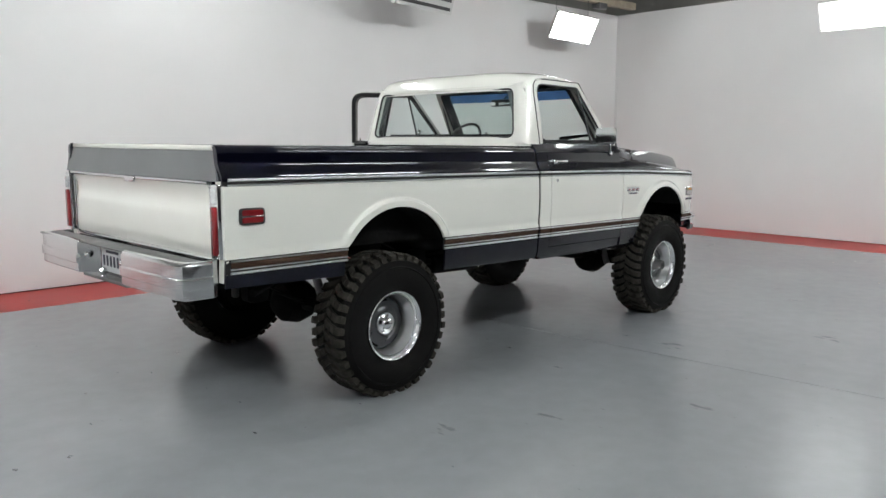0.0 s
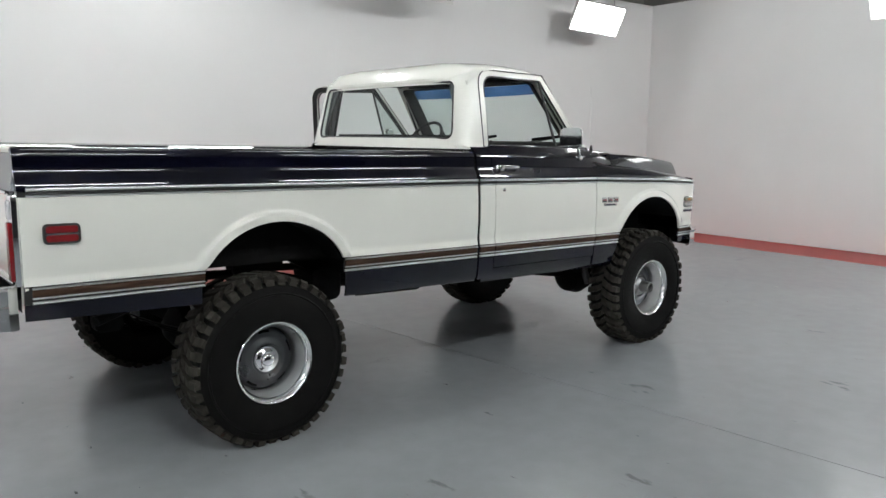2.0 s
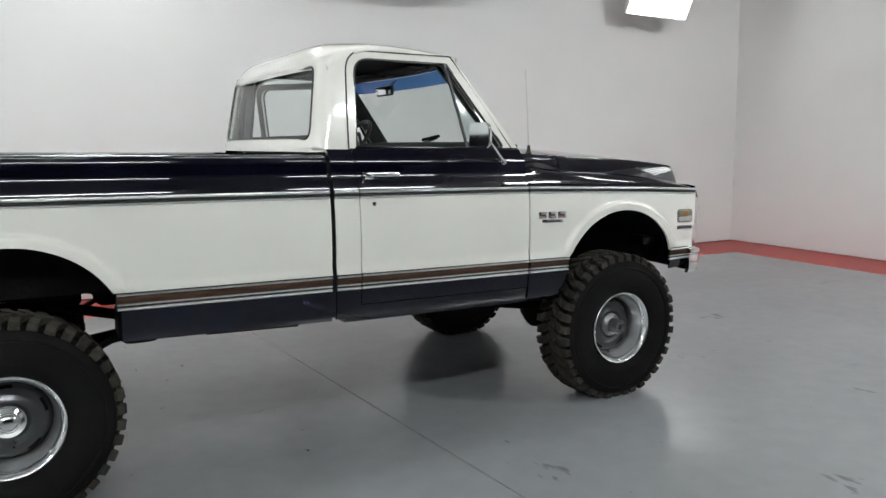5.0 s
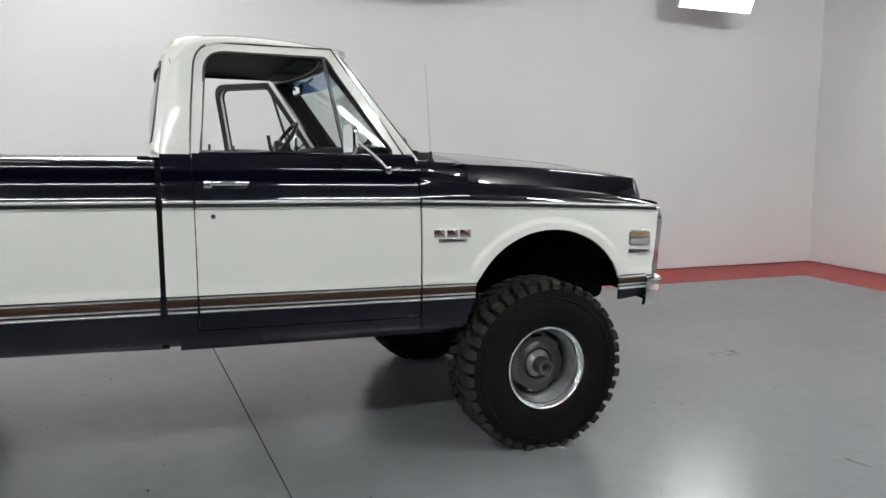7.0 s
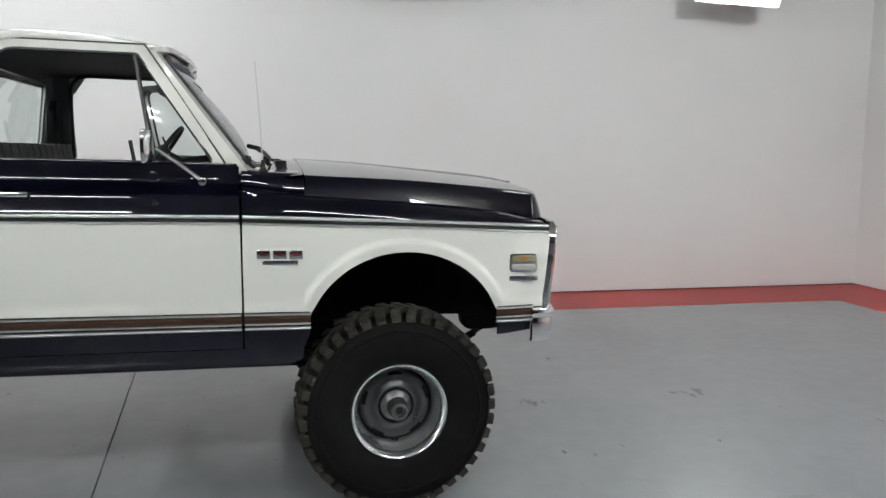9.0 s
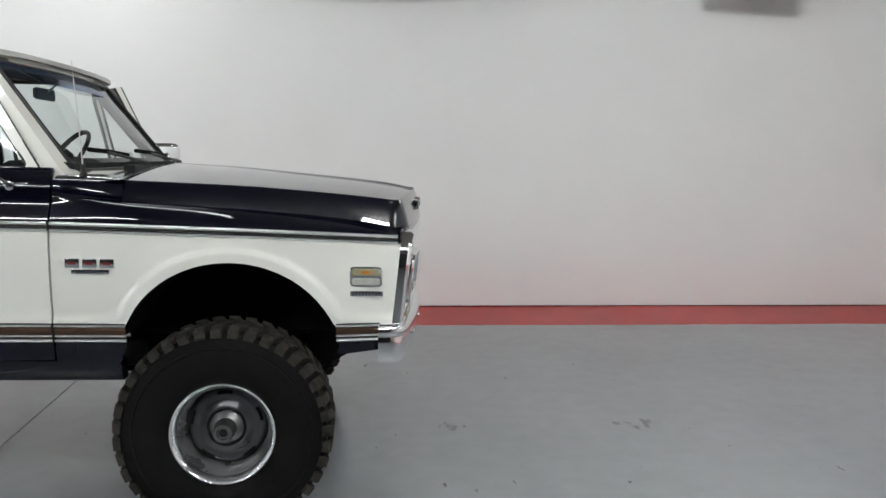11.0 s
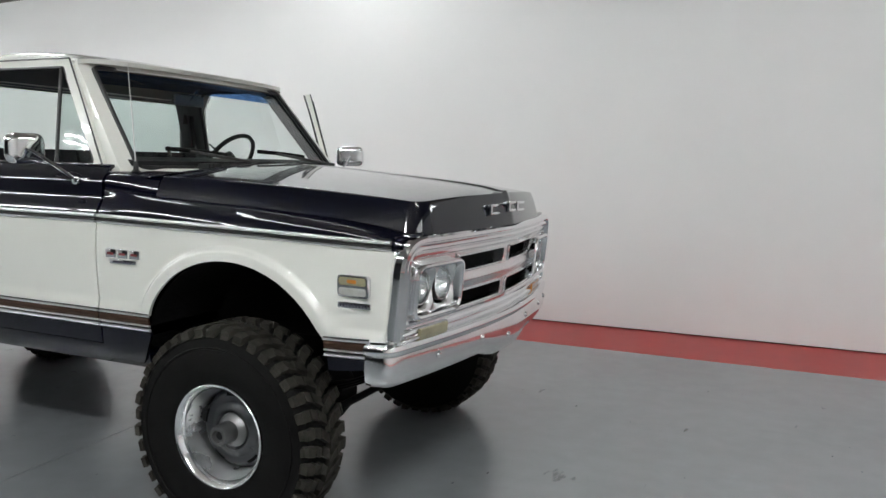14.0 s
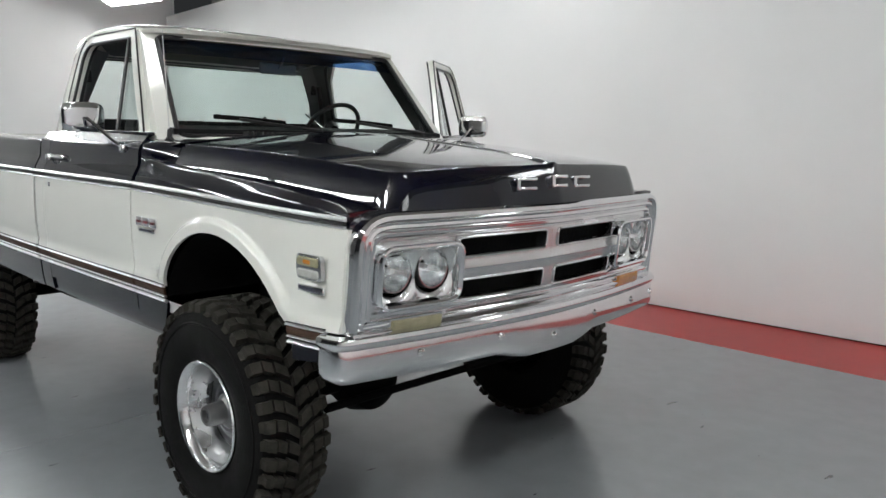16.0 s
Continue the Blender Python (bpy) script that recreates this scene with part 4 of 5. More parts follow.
    part("lock", lathe([(0.0, 0.006), (0.010, 0.005), (0.012, 0.0)], (1.635, side * (side_y(1.265) - nose_in(1.635) + 0.001), 1.265), "y", 14, side), CHROME, door, "round door lock", rake=True)
    part("lock_knob", cyl((1.64, side * 0.885, 1.53), (1.64, side * 0.885, 1.575), 0.006, 8), BLACK, door, rake=True)
    # mirror
    by = side * 0.945
    mirror = part("door_mirror", join(shield_plate(by - side * 0.02, by + side * 0.012), cyl((2.425, by, 1.470), (2.425, by + side * 0.03, 1.470), 0.018, 14, 0.004)), CHROME, door, "chrome door mirror on a slim arm", rake=True)
    part("arm", tube([(2.425, by + side * 0.02, 1.474), (2.34, by + side * 0.065, 1.542), (2.258, by + side * 0.105, 1.602)], 0.008, 8), CHROME, mirror, rake=True)
    hx, hz, w, h = by + side * 0.105, 1.606, 0.095, 0.068
    loops = []
    for dx, k in ((0.012, 0.60), (0.010, 0.80), (0.004, 0.92), (-0.004, 0.98), (-0.013, 1.0), (-0.018, 0.985)):
        loops.append([(2.235 + dx, hx + p[0], hz + p[1]) for p in rounded([(-w * k, -h * k), (w * k, -h * k), (w * k, h * k), (-w * k, h * k)], 0.046 * k, 6)])
    part("mirror_head", grid(loops, closed=True, capped=True), CHROME, mirror, "rounded chrome mirror head", rake=True)
    part("mirror_glass", grid([[(2.2155, hx + p[0], hz + p[1]) for p in rounded([(-w * k, -h * k), (w * k, -h * k), (w * k, h * k), (-w * k, h * k)], 0.042 * k, 6)] for k in (0.93, 0.02)], closed=True), CHROME, mirror, "mirror glass", rake=True)
    return door


build_door(-1)
open_door = build_door(1)
hinge = Vector((DOOR_F - 0.02, 0.955, 0))
open_door.matrix_world = Matrix.Translation(hinge) @ Matrix.Rotation(radians(-57), 4, "Z") @ Matrix.Translation(-hinge)

# -- front fenders --
drop = spline([(2.57, 0.0), (3.2, -0.012), (3.6, -0.023), (3.975, -0.038)])
hood_gap = spline([(2.57, 1.436), (2.84, 1.416), (3.13, 1.403), (3.33, 1.391), (3.65, 1.362), (3.82, 1.338), (3.975, 1.302)])


def crease_y(x):
    return 0.880 - 0.170 * max(0.0, min(1.0, (x - 2.84) / 1.117)) ** 1.3


def gap_y(x):
    return crease_y(x) + 0.045 + 0.017 * max(0.0, min(1.0, (x - 2.84) / 1.117))


front_edge = lambda z: NOSE - 0.11 * max(0.0, 1.26 - z) ** 1.0


FENDER_TOP = ((0.0, 0.0), (0.004, 0.10), (0.012, 0.26), (0.026, 0.42), (0.040, 0.52), (0.052, 0.60), (0.072, 0.73), (0.098, 0.86), (0.130, 0.95), (0.160, 0.99), (0.176, 1.0))


for side, _ in SIDES:
    xs = stations(DOOR_F + 0.004, 3.955, 0.06, FRONT_ARCH)
    lo = over_arch(MOLD_LO[1] - 0.01, FRONT_ARCH)
    rows, back = [], []
    for x in xs:
        a, b = lo(x), MOLD_HI[0] + drop(x)
        zs = lin(min(a, b - 0.002), b, 26)
        # the leading edge leans back towards the bumper
        row = [(x - max(0, x - 3.70) / 0.255 * (NOSE - front_edge(z)), z) for z in zs]
        rows.append([(px, side * body_y(px, z), z) for px, z in row])
        back.append([(px, side * (body_y(px, z) - 0.014), z) for px, z in row])
    part("fender", shell(rows, back), WHITE, truck, "white front fender with a wheel lip", rake=True)
    xs2 = stations(DOOR_F + 0.004, NOSE - 0.005, 0.06)
    part("fender_backing", skin(stations(DOOR_F + 0.004, NOSE - 0.04, 0.06), lambda x: MOLD_HI[0] + drop(x), lambda x: MOLD_HI[1] + drop(x), 3, side, proud=-0.003), BLACK, truck, rake=True)
    rows, back = [], []
    for x in xs2:
        a, b = MOLD_HI[1] + drop(x), hood_gap(x)
        b = max(b, a + 0.004)
        k = max(0.0, min(1.0, (x - 2.577) / 0.26))
        k = k * k * (3 - 2 * k)
        line = []
        for off, f in FENDER_TOP:
            z = a + (b - a) * f
            wide = 0.985 - nose_in(x)
            y = (wide - off / 0.176 * (wide - gap_y(x) + 0.012)) * k + side_y(z) * (1 - k)
            line.append((x, y, z))
        rows.append([(p[0], side * p[1], p[2]) for p in line])
        back.append([(p[0], side * (p[1] - 0.014), p[2] - 0.004) for p in line])
    part("fender_top", shell(rows, back), NAVY, truck, "glossy navy fender top", rake=True, sharp=60)
    part("fender_skirt", skin(stations(DOOR_F + 0.004, FRONT_ARCH[0] - 0.418, 0.015), lambda x: 0.70 + 2.4 * max(0, x - FRONT_ARCH[0] + 0.470), MOLD_LO[0] - 0.002, 6, side, yf=plain_y), NAVY, truck, "navy lower fender", rake=True)
    part("fender_backing", skin(stations(DOOR_F + 0.004, FRONT_ARCH[0] - 0.432, 0.05), MOLD_LO[0] - 0.004, MOLD_LO[1], 3, side, proud=-0.003, yf=plain_y), BLACK, truck, rake=True)
    part("fender_skirt", skin(stations(FRONT_ARCH[0] + 0.430, 3.86, 0.03), lambda x: 0.79 + 0.10 * max(0, x - 3.72), MOLD_LO[0] - 0.002, 6, side, yf=plain_y), NAVY, truck, "navy fender end below the trim", rake=True)
    part("fender_backing", skin(stations(FRONT_ARCH[0] + 0.425, 3.87, 0.05), MOLD_LO[0] - 0.004, MOLD_LO[1], 3, side, proud=-0.003, yf=plain_y), BLACK, truck, rake=True)
    molding(DOOR_F + 0.006, FRONT_ARCH[0] - 0.416, side, truck)
    molding(FRONT_ARCH[0] + 0.420, 3.865, side, truck)
    molding(DOOR_F + 0.006, NOSE - 0.022, side, truck, low=False, drop=drop)
    cx, cz, a, b = FRONT_ARCH
    prof = [(cx + (a - 0.004) * math.cos(t), cz + (b - 0.004) * math.sin(t)) for t in lin(0.62, math.pi - 0.25, 20)]
    part("wheel_house", shell([[(x, side * y, z) for y in (0.985, 0.85, 0.60, 0.52)] for x, z in prof], [[(x, side * y, z + 0.012) for y in (0.97, 0.85, 0.60, 0.52)] for x, z in prof]), UNDER, truck, rake=True)
    part("inner_fender", box(2.82, 3.74, *sorted((side * 0.525, side * 0.540)), 0.80, 1.30, 0.005), UNDER, truck, rake=True)
    part("spring_hanger", tablet(3.64, 3.86, 0.655, 0.83, side * 0.46, side * 0.535, 0.06), UNDER, truck)
    # front side marker with amber and clear halves, and the plain script bar below it
    ym = side * (side_y(1.12) - nose_in(3.809) + 0.006)
    marker = part("side_marker", tablet(3.742, 3.876, 1.082, 1.166, ym - side * 0.012, ym + side * 0.008, 0.018), DULL_CHROME, truck, "chrome framed amber and clear side marker", rake=True)
    part("amber_lens", tablet(3.751, 3.867, 1.128, 1.159, ym - side * 0.01, ym + side * 0.013, 0.012), YELLOW_LENS, marker, "yellowed upper lens", rake=True)
    part("amber_core", tablet(3.789, 3.829, 1.136, 1.151, ym - side * 0.01, ym + side * 0.0145, 0.005, 0.002), AMBER, marker, rake=True)
    part("clear_lens", tablet(3.751, 3.867, 1.089, 1.119, ym - side * 0.01, ym + side * 0.013, 0.012), CLEAR_LENS, marker, "yellowed lower lens", rake=True)
    ym2 = side * (side_y(1.06) - nose_in(3.812) + 0.005)
    script = part("script_bar", box(3.742, 3.880, ym2 - 0.006, ym2 + 0.006, 1.040, 1.063, 0.003), DULL_CHROME, truck, "small chrome script plate", rake=True)
    for k in range(9):
        part("printed_bar", box(3.752 + k * 0.0135, 3.760 + k * 0.0135, ym2 - 0.0075, ym2 + 0.0075, 1.046, 1.058), INK, script, rake=True)
    # fender emblem: three outlined blocks over a bar
    yb = side * (side_y(1.15) - nose_in(2.72) + 0.003)
    emblem = part("fender_emblem", box(2.655, 2.800, yb - 0.005, yb + 0.005, 1.128, 1.146, 0.002), CHROME, truck, "small chrome and red fender emblem", rake=True)
    for k in range(3):
        x0 = 2.632 + k * 0.066
        part("emblem_block", box(x0, x0 + 0.056, yb - 0.005, yb + 0.006, 1.152, 1.190, 0.003), CHROME, emblem, rake=True)
        part("emblem_fill", box(x0 + 0.012, x0 + 0.044, yb - 0.0075, yb + 0.0075, 1.166, 1.176), RED_INK, emblem, rake=True)
    part("emblem_fill", box(2.675, 2.78, yb - 0.007, yb + 0.007, 1.133, 1.141), INK, emblem, rake=True)


# -- hood and cowl --
hood_mid = spline([(2.84, 1.562), (3.16, 1.548), (3.45, 1.524), (3.80, 1.494), (3.96, 1.474), (4.03, 1.458)])
hood_crease = spline([(2.84, 1.502), (3.28, 1.488), (3.60, 1.467), (3.80, 1.450), (3.95, 1.433), (4.03, 1.420)])


def hood_point(u, v):
    """u: cowl to nose, v: -1 to 1 across the top panel."""
    ye = abs(v) * 0.712
    x_end = 4.056 - 0.101 * (ye / 0.71) ** 1.2
    over = max(0.0, ye - 0.655)
    if over:
        x_end -= 0.06 - math.sqrt(max(0.0, 0.06**2 - over**2))
    x = 2.84 + (x_end - 2.84) * u
    y = v * crease_y(x)
    z = hood_crease(x) + (hood_mid(x) - hood_crease(x)) * (1 - abs(v) ** 1.7)
    return Vector((x, y, z + 0.010 * math.exp(-((y / 0.022) ** 2)) * (0.4 + 0.6 * u)))


LIP = 1.307
us = lin(0, 0.92, 18) + [0.95, 0.97, 0.985, 0.995, 1.0]
vs_ = [-1, -0.995, -0.985, -0.97, -0.95, -0.93, -0.9, -0.85, -0.75] + lin(-0.65, -0.15, 5) + [-0.08, -0.05, -0.03, -0.015, 0, 0.015, 0.03, 0.05, 0.08] + lin(0.15, 0.65, 5) + [0.75, 0.85, 0.9, 0.93, 0.95, 0.97, 0.985, 0.995, 1]
rim_path = [hood_point(u, -1) for u in us] + [hood_point(1, v) for v in vs_[1:-1]] + [hood_point(u, 1) for u in reversed(us)]


def hood_skirt(i, t):
    """From the crease down to the gap along the sides and to the grille in front."""
    p = rim_path[i]
    d = rim_path[min(i + 1, len(rim_path) - 1)] - rim_path[max(i - 1, 0)]
    n_ = Vector((d.y, -d.x, 0))
    n_.normalize()
    ahead = max(0.0, n_.x) ** 1.5
    reach = (gap_y(p.x) - crease_y(p.x)) * (1 - ahead) + 0.040 * ahead
    low = hood_gap(p.x) * (1 - ahead) + LIP * ahead
    return Vector((p.x, p.y, p.z)) + n_ * (reach * t**0.85) + Vector((0, 0, (low + 0.003 - p.z) * t**1.2))


ts = [0, 0.02, 0.05, 0.12, 0.25, 0.4, 0.6, 0.8, 0.95, 1.0]
hood_bm = join(grid([[hood_point(u, v) for v in vs_] for u in us]), grid([[hood_skirt(i, t) for t in ts] for i in range(len(rim_path))]), grid([[hood_point(u, v * 0.985) + Vector((-0.02 * u, 0, -0.022)) for v in vs_] for u in us]), grid([[hood_skirt(i, t) * 1.0 + Vector((-0.008, 0, -0.022 * (1 - t))) for t in ts] for i in range(len(rim_path))]))
bmesh.ops.remove_doubles(hood_bm, verts=hood_bm.verts, dist=2e-4)
hood = part("hood", hood_bm, NAVY, truck, "glossy navy hood with a centre ridge", rake=True, sharp=70)


def face_point(v, t):
    """The front face between its top edge and the grille."""
    p = hood_point(1.0, v)
    return p + Vector((0.040 * t**0.85, 0, (LIP - p.z) * t**1.2))


for k, (y, w) in enumerate(((-0.175, 0.060), (0.0, 0.050), (0.170, 0.055))):
    q = face_point(y / 0.712, 0.52)
    z = q.z
    b1 = join(box(q.x - 0.008, q.x + 0.014, y - w, y - w + 0.020, z - 0.024, z + 0.024, 0.004), box(q.x - 0.006, q.x + 0.013, y - w + 0.016, y + w, z + 0.011, z + 0.024, 0.004), box(q.x - 0.006, q.x + 0.013, y - w + 0.016, y + w, z - 0.024, z - 0.011, 0.004))
    part("hood_emblem", b1, CHROME, hood, "plain chrome emblem block", rake=True)

cowl = part("cowl", shell([[(x, v * 0.90, z - 0.056 * v * v) for v in lin(-1, 1, 16)] for x, z in ((2.46, 1.505), (2.60, 1.524), (2.72, 1.546), (2.835, 1.562))], [[(x, v * 0.90, z - 0.06) for v in lin(-1, 1, 16)] for x, z in ((2.46, 1.505), (2.60, 1.524), (2.72, 1.546), (2.835, 1.562))]), NAVY, truck, "navy cowl below the windshield", rake=True)
for k in range(14):
    for s in (-1, 1):
        y = s * (0.20 + k * 0.026)
        part("vent_slot", box(2.730, 2.780, y - 0.007, y + 0.007, 1.530, 1.5565), BLACK, cowl, rake=True)
cowl_a = ((0.953, 1.433), (0.951, 1.458), (0.948, 1.476), (0.940, 1.492), (0.912, 1.512), (0.87, 1.518), (0.80, 1.520))
cowl_b = ((0.916, 1.414), (0.918, 1.424), (0.915, 1.440), (0.904, 1.470), (0.886, 1.497), (0.862, 1.507), (0.76, 1.520))
for side, _ in SIDES:
    rows, back = [], []
    for k in lin(0, 1, 8):
        s = k * k * (3 - 2 * k)
        x = DOOR_F + 0.006 + (2.835 - DOOR_F - 0.006) * k
        line = [(p[0] + (q[0] - p[0]) * s, p[1] + (q[1] - p[1]) * s) for p, q in zip(cowl_a, cowl_b)]
        rows.append([(x, side * y, z) for y, z in line])
        back.append([(x, side * (y - 0.01), z - 0.012) for y, z in line])
    part("cowl_corner", shell(rows, back), NAVY, truck, rake=True, sharp=60)
for y0, y1, x1 in ((-0.10, -0.62, 2.62), (0.58, 0.06, 2.64)):
    wiper = part("wiper", tube([(2.715, y0, 1.565), (2.685, y0 + (y1 - y0) * 0.5, 1.592), (2.655, y0 + (y1 - y0) * 0.8, 1.612)], 0.008, 6), BLACK, truck, "black wiper arm and blade", rake=True)
    part("blade", tube([(2.672, y0 + (y1 - y0) * 0.35, 1.600), (2.652, y0 + (y1 - y0) * 0.7, 1.614), (2.610, y1, 1.622)], 0.011, 6), UNDER, wiper, rake=True)
    part("pivot", cyl((2.70, y0, 1.53), (2.705, y0, 1.572), 0.013, 12, 0.003), BLACK, wiper, rake=True)
antenna = part("antenna", tube([(2.668, -0.862, 1.53), (2.657, -0.863, 1.76), (2.643, -0.864, 1.981)], 0.0032, 6, 0.6), HOUSING, truck, "thin whip antenna", rake=True)
part("base", lathe([(0.0, 0.05), (0.008, 0.045), (0.012, 0.012), (0.022, 0.0)], (2.668, -0.862, 1.515), "z", 16), BLACK, antenna, rake=True)


# -- grille --
def front(y, z, out=0.0):
    """A point of the bowed front, leaning slightly back towards the bumper."""
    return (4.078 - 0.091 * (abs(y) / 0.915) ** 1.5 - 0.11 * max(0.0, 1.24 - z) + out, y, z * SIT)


def sweep_loop(path, section):
    """Sweep a section of (inward, outward) offsets round a closed 2D outline on the front."""
    n = len(path)
    rows = []
    c = sum(path, Vector((0, 0))) / n
    for i, p in enumerate(path):
        t = (path[(i + 1) % n] - path[i - 1]).normalized()
        nrm = Vector((-t.y, t.x))
        if nrm.dot(c - p) < 0:
            nrm = -nrm
        rows.append([Vector(front((p + nrm * a).x, (p + nrm * a).y, o)) for a, o in section])
    rows.append(rows[0])
    bm = grid(rows, closed=True)
    bmesh.ops.remove_doubles(bm, verts=bm.verts, dist=1e-5)
    return bm


def dense(poly, step=0.04):
    out = []
    for i, p in enumerate(poly):
        q = poly[(i + 1) % len(poly)]
        n = max(1, int((q - p).length / step))
        out += [p.lerp(q, k / n) for k in range(n)]
    return out


G_OUT = dense([Vector(p) for p in rounded([(-0.916, 0.838), (0.916, 0.838), (0.912, 1.252), (-0.912, 1.252)], [0.03, 0.03, 0.13, 0.13])])
grille = part("grille", sweep_loop(G_OUT, [(0.0, -0.125), (0.0, 0.004), (0.008, 0.016), (0.022, 0.018), (0.030, 0.010), (0.034, 0.002), (0.040, 0.010), (0.050, 0.012), (0.058, 0.004), (0.062, -0.004), (0.068, 0.002), (0.078, 0.002), (0.086, -0.012), (0.086, -0.05)]), CHROME, truck, "bright chrome grille surround with stepped ridges", sharp=25)
for s in (-1, 1):
    # the navy fender ends close the corners beside the surround
    part("fender_nose", shell([[front(s * y, z, -0.034) for z in (1.10, 1.19, 1.262 - 0.10 * max(0.0, y - 0.84))] for y in lin(0.70, 0.908, 6)], [[front(s * y, z, -0.046) for z in (1.10, 1.19, 1.262 - 0.10 * max(0.0, y - 0.84))] for y in lin(0.70, 0.908, 6)]), NAVY, truck)
# Black sheet stands in for the shade inside the grille openings.
part("grille_shadow", grid([[front(y, z, -0.075) for y in lin(-0.86, 0.86, 12)] for z in (0.88, 1.22)]), UNDER, grille, "black sheet for the shade behind the grille bars")


def bar(y0, y1, z0, z1, out, material, name, parent, depth=0.06, n=12, bev=0.006):
    zs = ((z0, out - depth), (z0, out - bev), (z0 + bev, out), (z1 - bev, out), (z1, out - bev), (z1, out - depth))
    rows = [[front(y, z, o) for z, o in zs] for y in lin(y0, y1, n)]
    return part(name, grid(rows, closed=True, capped=True), material, parent)


bar(-0.84, 0.84, 1.150, 1.172, -0.014, CHROME, "top_rail", grille)
bar(-0.84, 0.84, 0.890, 0.908, -0.012, CHROME, "bottom_rail", grille)
# two bright crossbars and the middle post frame four openings with rounded corners
for s in (-1, 1):
    for z0, z1, h0, h1 in ((0.904, 1.0355, 0.924, 0.994), (1.0365, 1.160, 1.078, 1.148)):
        cell = [(s * 0.0005, z0), (s * 0.500, z0), (s * 0.500, z1), (s * 0.0005, z1)]
        hole = rounded([(s * 0.036, h0), (s * 0.488, h0), (s * 0.488, h1), (s * 0.036, h1)], 0.016, 5)
        part("grille_bar", ring(cell, hole, lambda y, z: front(y, z, -0.006 + 0.006 * math.exp(-((z - 1.036) / 0.02) ** 2)), lambda p: p + Vector((-0.045, 0, 0)), rings=5, extra=120), GRILLE_METAL, grille, "satin bright grille crossbar", sharp=30)
        rim = dense([Vector(p) for p in hole], 0.03)
        part("opening_edge", tube([front(p.x, p.y, -0.004) for p in rim], 0.0045, 6, loop=True), CHROME, grille)
for s in (-1, 1):
    hb = dense([Vector(p) for p in rounded([(s * 0.482, 0.922), (s * 0.832, 0.922), (s * 0.832, 1.146), (s * 0.482, 1.146)], 0.06)], 0.03)
    bez = part("headlight_bezel", sweep_loop(hb, [(0.0, -0.05), (0.0, 0.022), (0.005, 0.030), (0.012, 0.031), (0.020, 0.024), (0.027, 0.006), (0.030, -0.03)]), CHROME, grille, "rounded chrome headlight bezel", sharp=25)
    box_in = [(s * 0.476, 0.895), (s * 0.851, 0.895), (s * 0.851, 1.170), (s * 0.476, 1.170)]
    part("bezel_surround", ring(box_in, rounded([(s * 0.484, 0.924), (s * 0.830, 0.924), (s * 0.830, 1.144), (s * 0.484, 1.144)], 0.058), lambda y, z: front(y, z, -0.010), lambda p: p + Vector((-0.03, 0, 0)), rings=3, extra=60), GRILLE_METAL, grille, "satin panel round the headlight bezel", sharp=40)
    cut = s * 0.667
    for hy, edge in ((s * 0.745, s * 0.824), (s * 0.590, s * 0.490)):
        h = Vector((hy, 1.037))
        half = rounded([(cut, 0.935), (edge, 0.935), (edge, 1.134), (cut, 1.134)], [0, 0.03, 0.03, 0])
        circ = [(h.x + 0.0735 * math.cos(a), h.y + 0.0735 * math.sin(a)) for a in lin(0, 2 * math.pi, 32)[:-1]]

        def dish(y, z, h=h):
            d = max(0.0, 1 - (math.hypot(y - h.x, z - h.y) - 0.0735) / 0.03)
            return front(y, z, 0.004 - 0.016 * d * d)

        part("bezel_plate", ring(half, circ, dish, lambda p: p + Vector((-0.05, 0, 0)), rings=5, extra=48), GRILLE_METAL, bez, sharp=40)
        px = front(h.x, h.y)[0] - 0.012
        lampo = part("headlight", lathe([(0.0, -0.058), (0.018, -0.056), (0.034, -0.046), (0.049, -0.030), (0.061, -0.010), (0.066, 0.0)], (px - 0.004, h.x, h.y), "x", 36), BOWL, bez, "round sealed beam headlight with a chrome bowl")
        part("bulb", lathe([(0.0, 0.014), (0.008, 0.010), (0.011, 0.0), (0.009, -0.02)], (px - 0.040, h.x, h.y), "x", 16), PLATE, lampo)
        part("lens", lathe([(0.0, 0.024), (0.02, 0.0225), (0.04, 0.017), (0.054, 0.010), (0.064, 0.0), (0.0665, -0.006)], (px - 0.004, h.x, h.y), "x", 36), HEAD_GLASS, lampo, "fluted clear lens")
        # Black ring stands in for the shade between lens and bezel.
        part("gap_shade", lathe([(0.067, -0.014), (0.0675, 0.002), (0.0725, 0.003), (0.0738, -0.020)], (px, h.x, h.y), "x", 36), BLACK, lampo)
        part("retaining_ring", lathe([(0.0660, -0.004), (0.0670, 0.006), (0.0700, 0.006), (0.0710, -0.01)], (px, h.x, h.y), "x", 36), CHROME, lampo)
    pk0, pk1 = sorted((s * 0.768, s * 0.552))
    park = part("parking_lamp", grid([[front(y, z, o) for z, o in ((0.842, -0.03), (0.842, 0.012), (0.893, 0.012), (0.893, -0.03))] for y in lin(pk0, pk1, 6)], closed=True, capped=True), CHROME, grille, "rectangular parking lamp")
    part("lens", grid([[front(y, z, o) for z, o in ((0.848, 0.0), (0.848, 0.016), (0.855, 0.020), (0.881, 0.020), (0.887, 0.016), (0.887, 0.0))] for y in lin(pk0 + 0.008, pk1 - 0.008, 6)], closed=True, capped=True), YELLOW_LENS if s < 0 else AMBER, park)
bar(-0.54, 0.54, 0.846, 0.884, -0.03, DULL_CHROME, "valance", grille)

